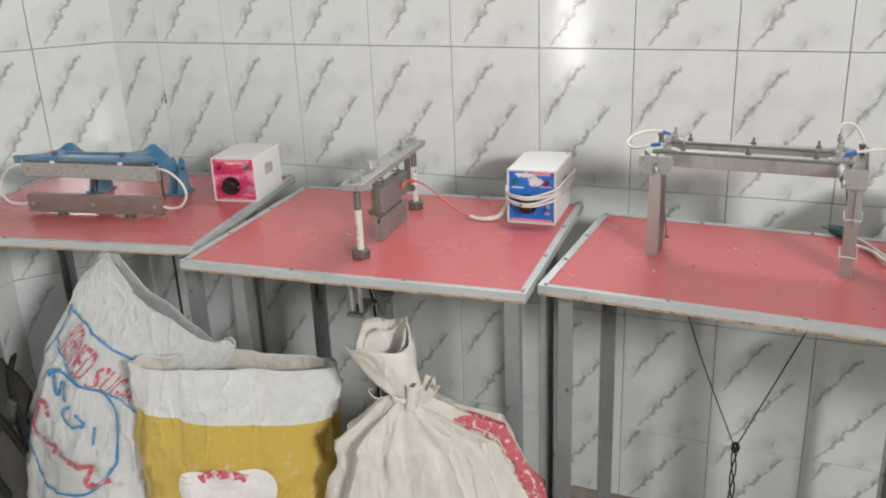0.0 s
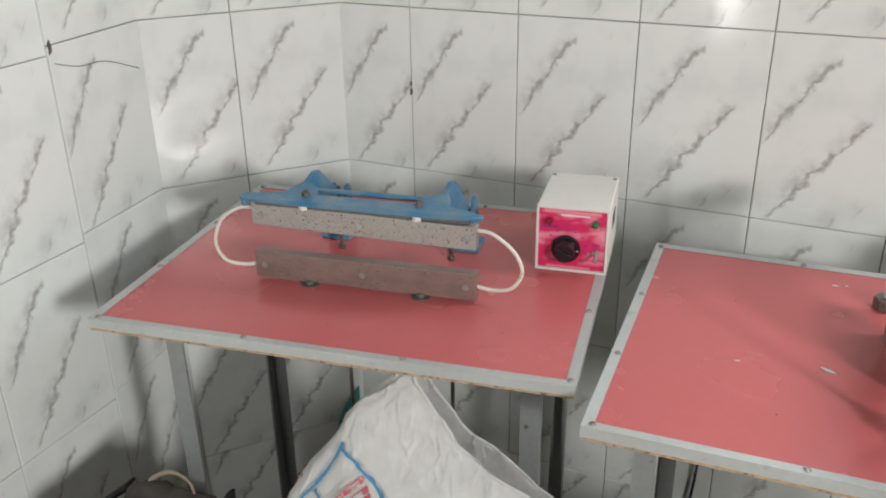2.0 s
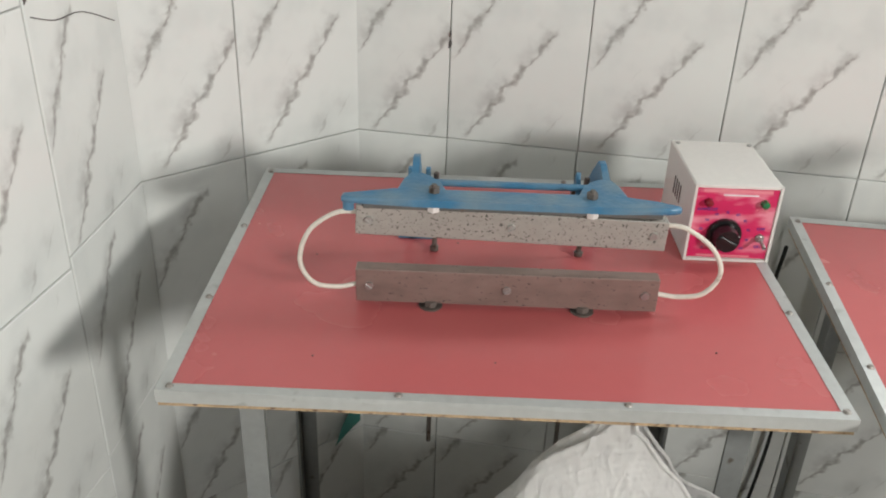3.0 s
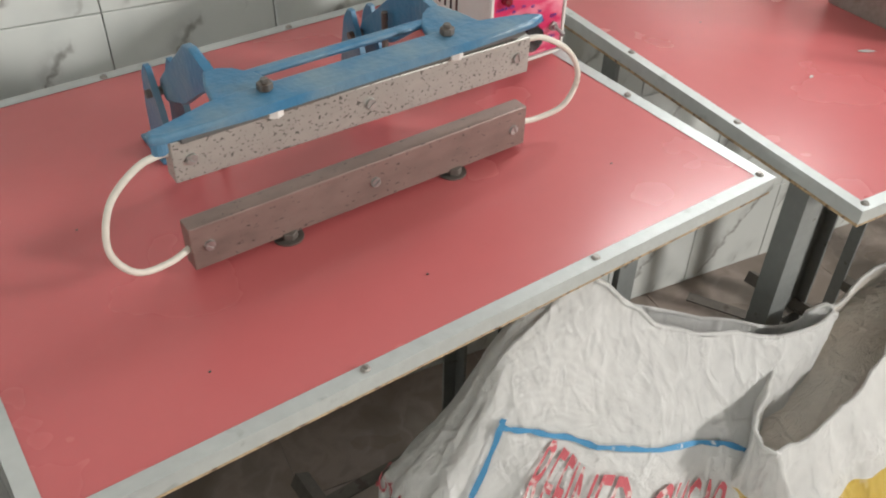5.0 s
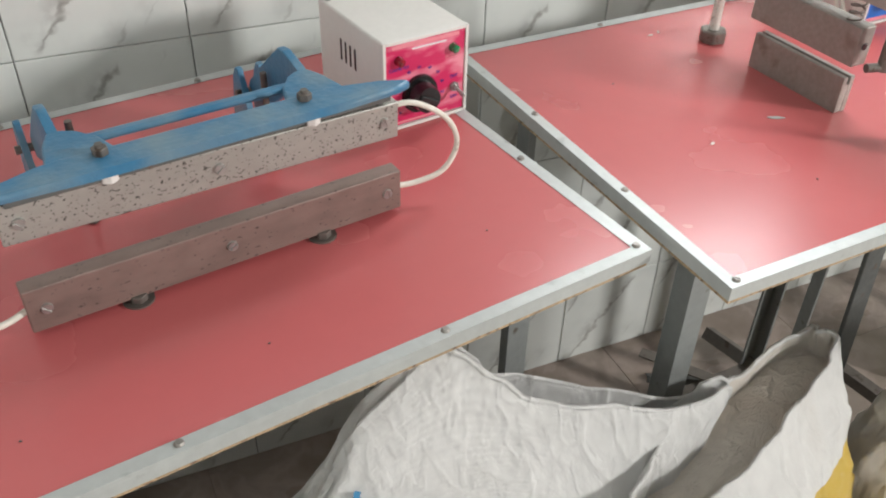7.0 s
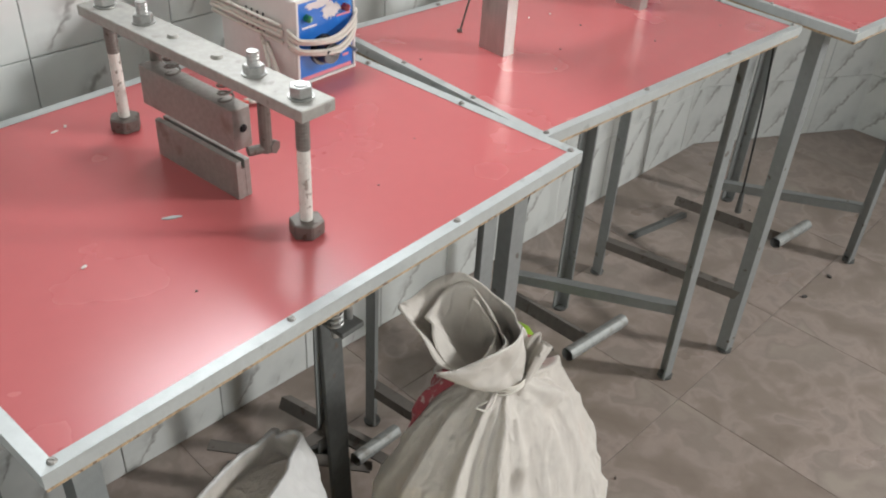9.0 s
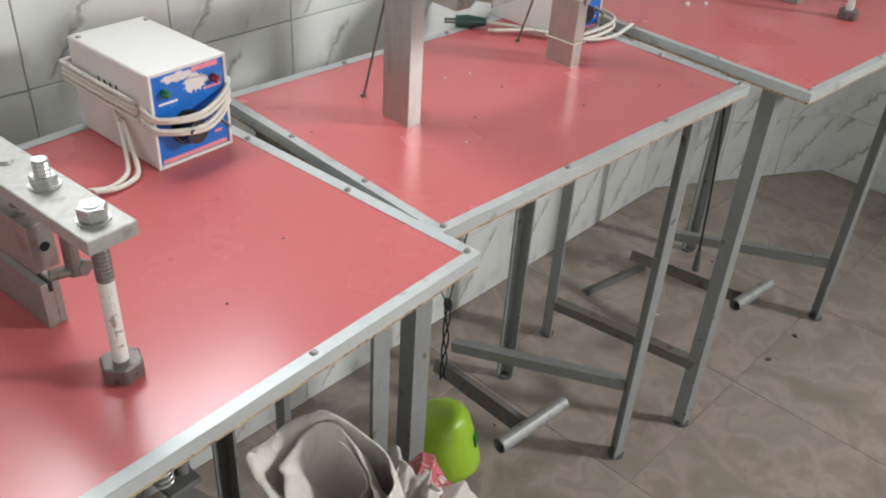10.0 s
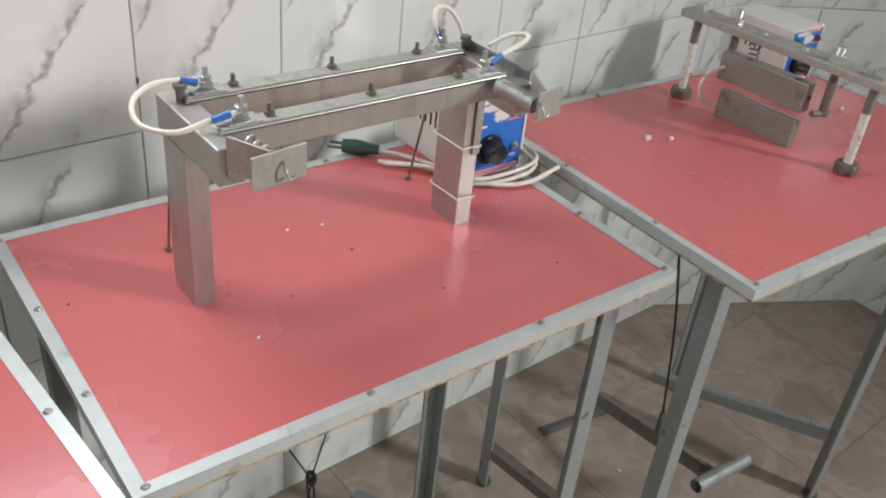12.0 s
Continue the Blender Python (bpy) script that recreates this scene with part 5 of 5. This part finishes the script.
def pillow(bm, centre, half, e=2.6, nu=40, nv=24, crumple=0.05, seed=0.0, flat_back=False):
    rows = []
    for j in range(nv + 1):
        ph = -math.pi / 2 + math.pi * j / nv
        row = []
        for i in range(nu):
            th = 2 * math.pi * i / nu
            f = lambda v: math.copysign(abs(v) ** (2 / e), v)
            x, y, z = f(math.cos(ph)) * f(math.cos(th)), f(math.cos(ph)) * f(math.sin(th)), f(math.sin(ph))
            k = 1 + crumple * (fold_noise(x * 2 + seed, y * 2, z * 2) + 0.5 * fold_noise(x * 6, y * 6 + seed, z * 6))
            row.append(bm.verts.new((centre[0] + half[0] * x * k * (1 - 0.18 * max(z, 0)), centre[1] + half[1] * y * k * (1 - 0.25 * max(z, 0)), centre[2] + half[2] * z * k)))
        rows.append(row)
    for a, b in zip(rows, rows[1:]):
        for i in range(nu):
            q = bm.faces.new((a[i], a[(i + 1) % nu], b[(i + 1) % nu], b[i]))
            q.smooth = True
    bmesh.ops.remove_doubles(bm, verts=bm.verts, dist=0.0004)
    return bm


part("body", pillow(B(), (0, 0, 0.245), (0.165, 0.105, 0.240), 2.8, crumple=0.09, seed=2), CANVAS, bag)
part("front_pocket", pillow(B(), (-0.005, -0.085, 0.185), (0.130, 0.060, 0.165), 2.8, crumple=0.08, seed=7), CANVAS, bag)
part("top_flap", pillow(B(), (0.0, -0.03, 0.40), (0.150, 0.095, 0.085), 2.4, crumple=0.10, seed=12), CANVAS, bag)
for y, z, s, w in ((-0.085, 0.462, 1.02, 0.017), (-0.142, 0.392, 0.96, 0.018), (-0.165, 0.322, 0.82, 0.014)):
    zp = part("zip", tube(B(), [(-0.160 * s, y + 0.05, z - 0.16), (-0.138 * s, y + 0.004, z - 0.055), (-0.08 * s, y - 0.008, z + 0.008), (0.0, y - 0.012, z + 0.026), (0.08 * s, y - 0.008, z + 0.008), (0.138 * s, y + 0.004, z - 0.055), (0.160 * s, y + 0.05, z - 0.16)], w, 8, flat=0.35), CANVAS_BLACK, bag, "black zip band")
    part("zip_pull", box(B(), (-0.118 * s, y - 0.012, z - 0.035), (0.007, 0.003, 0.026), 0.001, Matrix.Rotation(0.6, 4, "Y")), ZINC, zp, "metal zip pull")
for k in range(7):
    part("daisy_loop", box(B(), (0.03 + 0.017 * k, -0.055 - 0.004 * k, 0.478 - 0.011 * k - 0.0012 * k * k), (0.010, 0.016, 0.012), 0.003, Matrix.Rotation(0.6, 4, "Y")), CANVAS_BLACK, bag, "black webbing loop")
part("badge", box(B(), (0.012, -0.150, 0.225), (0.085, 0.012, 0.075), 0.004, Matrix.Rotation(-0.12, 4, "X")), BLACK, bag, "shiny black front panel")
part("grab_loop", tube(B(), [(-0.045, 0.02, 0.470), (-0.035, 0.025, 0.495), (0.0, 0.03, 0.505), (0.035, 0.025, 0.495), (0.045, 0.02, 0.470)], 0.005, 8, flat=0.5), TAN, bag, "tan grab loop")
for s in (-1, 1):
    part("strap", tube(B(), [(s * 0.09, 0.05, 0.47), (s * 0.135, -0.02, 0.44), (s * 0.165, -0.03, 0.33), (s * 0.170, 0.01, 0.18), (s * 0.150, 0.05, 0.06)], 0.013, 8, flat=0.45), CANVAS_BLACK, bag, "black webbing strap")
part("buckle", box(B(), (0.150, -0.045, 0.40), (0.022, 0.012, 0.034), 0.003, Matrix.Rotation(0.4, 4, "Y")), IRON_DARK, bag, "dark plastic buckle")

# ---- small things ----
tub = thing("plastic_tub", "lime green plastic tub upside down behind the tied sack", "tub", pose(1.648, -0.312, 0.070, 166, 10, 35))
bm = B()
prof = [(0.0, -0.066), (0.030, -0.066), (0.044, -0.063), (0.053, -0.055), (0.058, -0.043), (0.061, -0.015), (0.064, 0.040), (0.062, 0.055), (0.056, 0.060), (0.053, 0.052), (0.050, -0.050)]
rings = [[bm.verts.new((r * math.cos(2 * math.pi * i / 36), r * math.sin(2 * math.pi * i / 36), z)) for i in range(36)] for r, z in prof[1:]]
for a, b in zip(rings, rings[1:]):
    for i in range(36):
        f = bm.faces.new((a[i], a[(i + 1) % 36], b[(i + 1) % 36], b[i]))
        f.smooth = True
bm.faces.new(rings[0][::-1])
bm.faces.new(rings[-1])
part("shell", bm, LIME, tub)
part("label_mark", box(B(), (0.0, 0.0625, 0.0), (0.030, 0.004, 0.022), 0.001), LED_GREEN, tub, "dark green mark")


def scrap(name, label, category, at, size, material, turn, seed):
    rnd = random.Random(seed)
    bm = B()
    n = 9
    pts = [(size[0] * math.cos(2 * math.pi * i / n) * rnd.uniform(0.6, 1), size[1] * math.sin(2 * math.pi * i / n) * rnd.uniform(0.6, 1)) for i in range(n)]
    prism(bm, pts, 0.0, size[2])
    ob = part(name, bm, material)
    ob.matrix_world = pose(*at, 0, 0, turn)
    return tagged(ob, label, category, "scraps and specks")


for x, y, sx, sy, m, t in ((0.805, -0.455, 0.004, 0.002, DEBRIS, 20), (0.905, -0.435, 0.012, 0.003, ALU, -25), (0.90, -0.20, 0.005, 0.002, DEBRIS, 10), (0.915, -0.195, 0.004, 0.002, DEBRIS, 60)):
    scrap("scrap", "pale scrap lying on the red laminate", "scrap", (x, y, 0.7914), (sx, sy, 0.0008), m, t, round(x * 999))
for x, y in ((0.995, -0.285), (0.78, -0.30), (1.10, -0.52), (0.86, -0.55), (1.20, -0.47)):
    scrap("speck", "dark speck on the red laminate", "speck", (x, y, 0.7914), (0.0014, 0.0011, 0.0007), CRACK, 0, round(x * 777))
for x, y in ((1.375, -0.30), (1.66, -0.36), (1.70, -0.47), (1.56, -0.40), (1.84, -0.50)):
    scrap("speck", "dark speck on the red laminate", "speck", (x, y, 0.7844), (0.0018, 0.0014, 0.0010), CRACK, 0, round(x * 777))
for x, y in ((1.66, -0.30), (1.50, -0.44), (1.62, -0.29)):
    scrap("scrap", "pale scrap lying on the red laminate", "scrap", (x, y, 0.7844), (0.003, 0.0018, 0.0008), DEBRIS, 30, round(x * 555))
for x, y, s in ((2.205, -0.33, 0.008), (2.235, -0.35, 0.006), (2.60, -0.42, 0.006)):
    scrap("scrap", "pale pebble-like scrap on the red laminate", "scrap", (x, y, 0.7784), (s, s * 0.6, 0.004), DEBRIS, 15, round(x * 555))
for x, y in ((0.12, -0.60), (0.30, -0.57), (0.06, -0.40), (0.52, -0.50), (0.22, -0.33)):
    scrap("speck", "dark speck on the red laminate", "speck", (x, y, 0.7874), (0.0013, 0.0010, 0.0007), CRACK, 0, round(x * 777))
rnd = random.Random(21)
for k in range(15):
    x, y = rnd.uniform(0.3, 3.0), rnd.uniform(-0.75, -0.05)
    s = rnd.uniform(0.003, 0.009)
    scrap("litter", "small dark crumb of litter on the floor", "litter", (x, y, 0.0005), (s, s * 0.6, rnd.uniform(0.002, 0.005)), CRACK if k % 3 else DEBRIS, rnd.uniform(0, 180), k)
for a, b in (((2.30, -0.18, 0.012), (2.50, -0.215, 0.012)), ((1.10, -0.12, 0.012), (1.25, -0.20, 0.012)), ((0.62, -0.30, 0.012), (0.86, -0.42, 0.012))):
    ob = part("iron_offcut", angle_bar(B(), a, b, 0.02, 0.003, (0, 0.4, -1)), IRON_DARK)
    tagged(ob, "dark iron offcut lying on the floor", "offcut", "iron offcuts")
lead = part("wall_cable", tube(B(), [(0.66, -0.10, 0.72), (0.67, -0.05, 0.60), (0.72, -0.02, 0.48), (0.73, -0.015, 0.30), (0.71, -0.02, 0.05)], 0.003, 6), CANVAS_BLACK)
tagged(lead, "thin black cable hanging against the tiled wall", "cable")
bm = B()
prism(bm, [(-0.030, 0.0), (0.008, 0.026), (0.026, 0.034), (0.027, 0.092), (0.006, 0.072), (-0.014, 0.040)], 0.0, 0.0006)
smear = part("paint_smear", bm, TEAL)
smear.matrix_world = pose(-0.022, -0.038, 0.185, 90, 0, 49.8) @ pose(0, 0, 0.0085)
tagged(smear, "teal paint smear on the slanting tiled wall", "paint mark")


def crack(label, pts, m):
    ob = part("wall_crack", tube(B(), pts, 0.0009, 4, 4), CRACK)
    ob.matrix_world = m
    return tagged(ob, label, "crack")


# chips and cracks in the tiles
stub = wall_west_stub.matrix_world
crack("hairline crack across the corner tile", [(0.01, -0.0068, 1.07), (0.06, -0.0068, 1.055), (0.12, -0.0068, 1.05), (0.20, -0.0068, 1.02)], stub)
for m, x, z, s in ((stub, 0.006, 1.093, 0.009), (wall_north.matrix_world, BX, 0.945, 0.006), (wall_north.matrix_world, BX, 0.96, 0.004), (wall_north.matrix_world, BX + 7 * TW, 0.865, 0.004)):
    bm = B()
    prism(bm, [(-s * 0.4, -s), (s * 0.3, -s * 0.6), (s * 0.45, s * 0.4), (s * 0.1, s * 1.5), (-s * 0.35, s * 0.7)], 0.0, 0.0012)
    ob = part("tile_chip", bm, CRACK)
    ob.matrix_world = m @ pose(x, -0.0066, z, 90, 0, 0)
    tagged(ob, "dark chip at the tile joint", "chip")


# ---- tiles of walls and floor ----
TILE_MESH = {}


def tile_mesh(w, h, material, flat=False):
    """A bevelled tile with its lower left corner at the origin; flat: lying, else standing with its face to -y."""
    key = (round(w, 4), round(h, 4), flat)
    if key not in TILE_MESH:
        bm = B()
        if flat:
            box(bm, (w / 2, h / 2, 0.0), (w, h, 0.012), 0)
        else:
            box(bm, (w / 2, 0.0, h / 2), (w, 0.012, h), 0)
        top = [e for e in bm.edges if all((v.co.z > 0.001) if flat else (v.co.y < -0.001) for v in e.verts)]
        bmesh.ops.bevel(bm, geom=top, offset=0.0005 if flat else 0.0012, segments=1, affect="EDGES")
        me = bpy.data.meshes.new("floor_tile" if flat else "tile")
        bm.to_mesh(me)
        bm.free()
        me.materials.append(material)
        TILE_MESH[key] = me
    return TILE_MESH[key]


def lay_wall(wall, xs, zs, holes=(), seed=1):
    rnd = random.Random(seed)
    gap = 0.0014
    for x0, x1 in zip(xs, xs[1:]):
        for z0, z1 in zip(zs, zs[1:]):
            if x1 - x0 < 0.01 or any(h[0] - 0.01 <= x0 and x1 <= h[1] + 0.01 and h[2] - 0.01 <= z0 and z1 <= h[3] + 0.01 for h in holes):
                continue
            ob = new("tile", tile_mesh(x1 - x0 - gap, z1 - z0 - gap, TILE))
            ob.parent = wall
            ob.matrix_local = pose(x0 + gap / 2, rnd.uniform(-0.0006, 0.0006), z0 + gap / 2, rnd.uniform(-0.12, 0.12), 0, rnd.uniform(-0.15, 0.15))


def steps(first, step, end):
    out = [0.0]
    x = first
    while x < end - 0.004:
        if x > 0.004:
            out.append(x)
        x += step
    return out + [end]


lay_wall(wall_north, steps(BX, TW, 2.885), ROW, [WIN], 1)
len_cw = (Vector(C0) - Vector(C1)).length
lay_wall(wall_corner_west, [0.0, len_cw - TW, len_cw], ROW, (), 2)
len_ws = (Vector(C1) - Vector(C2)).length
lay_wall(wall_west_stub, [0.0, len_ws], ROW, (), 3)
len_w = abs(FRONT - C2[1])
low_rows = [0.0] + [z - 0.014 for z in ROW[1:-1]] + [CEIL]
lay_wall(wall_west, [0.0] + [len_w - 0.205 * k for k in range(8, -1, -1)], low_rows, (), 4)
len_ce = math.hypot(3.392 - 2.885, 0.292)
lay_wall(wall_corner_east, steps(TW, TW, len_ce), ROW, (), 5)
lay_wall(wall_east, steps(TW, TW, 1.6), ROW, (), 6)

FT = 0.405
for i in range(-2, 9):
    for j in range(-10, 3):
        x0, y0 = 0.26 + i * FT, -0.585 + j * FT
        ob = new("floor_tile", tile_mesh(FT - 0.0009, FT - 0.0009, FLOOR_TILE, True))
        ob.parent = floor
        ob.matrix_local = pose(x0, y0, -0.006)
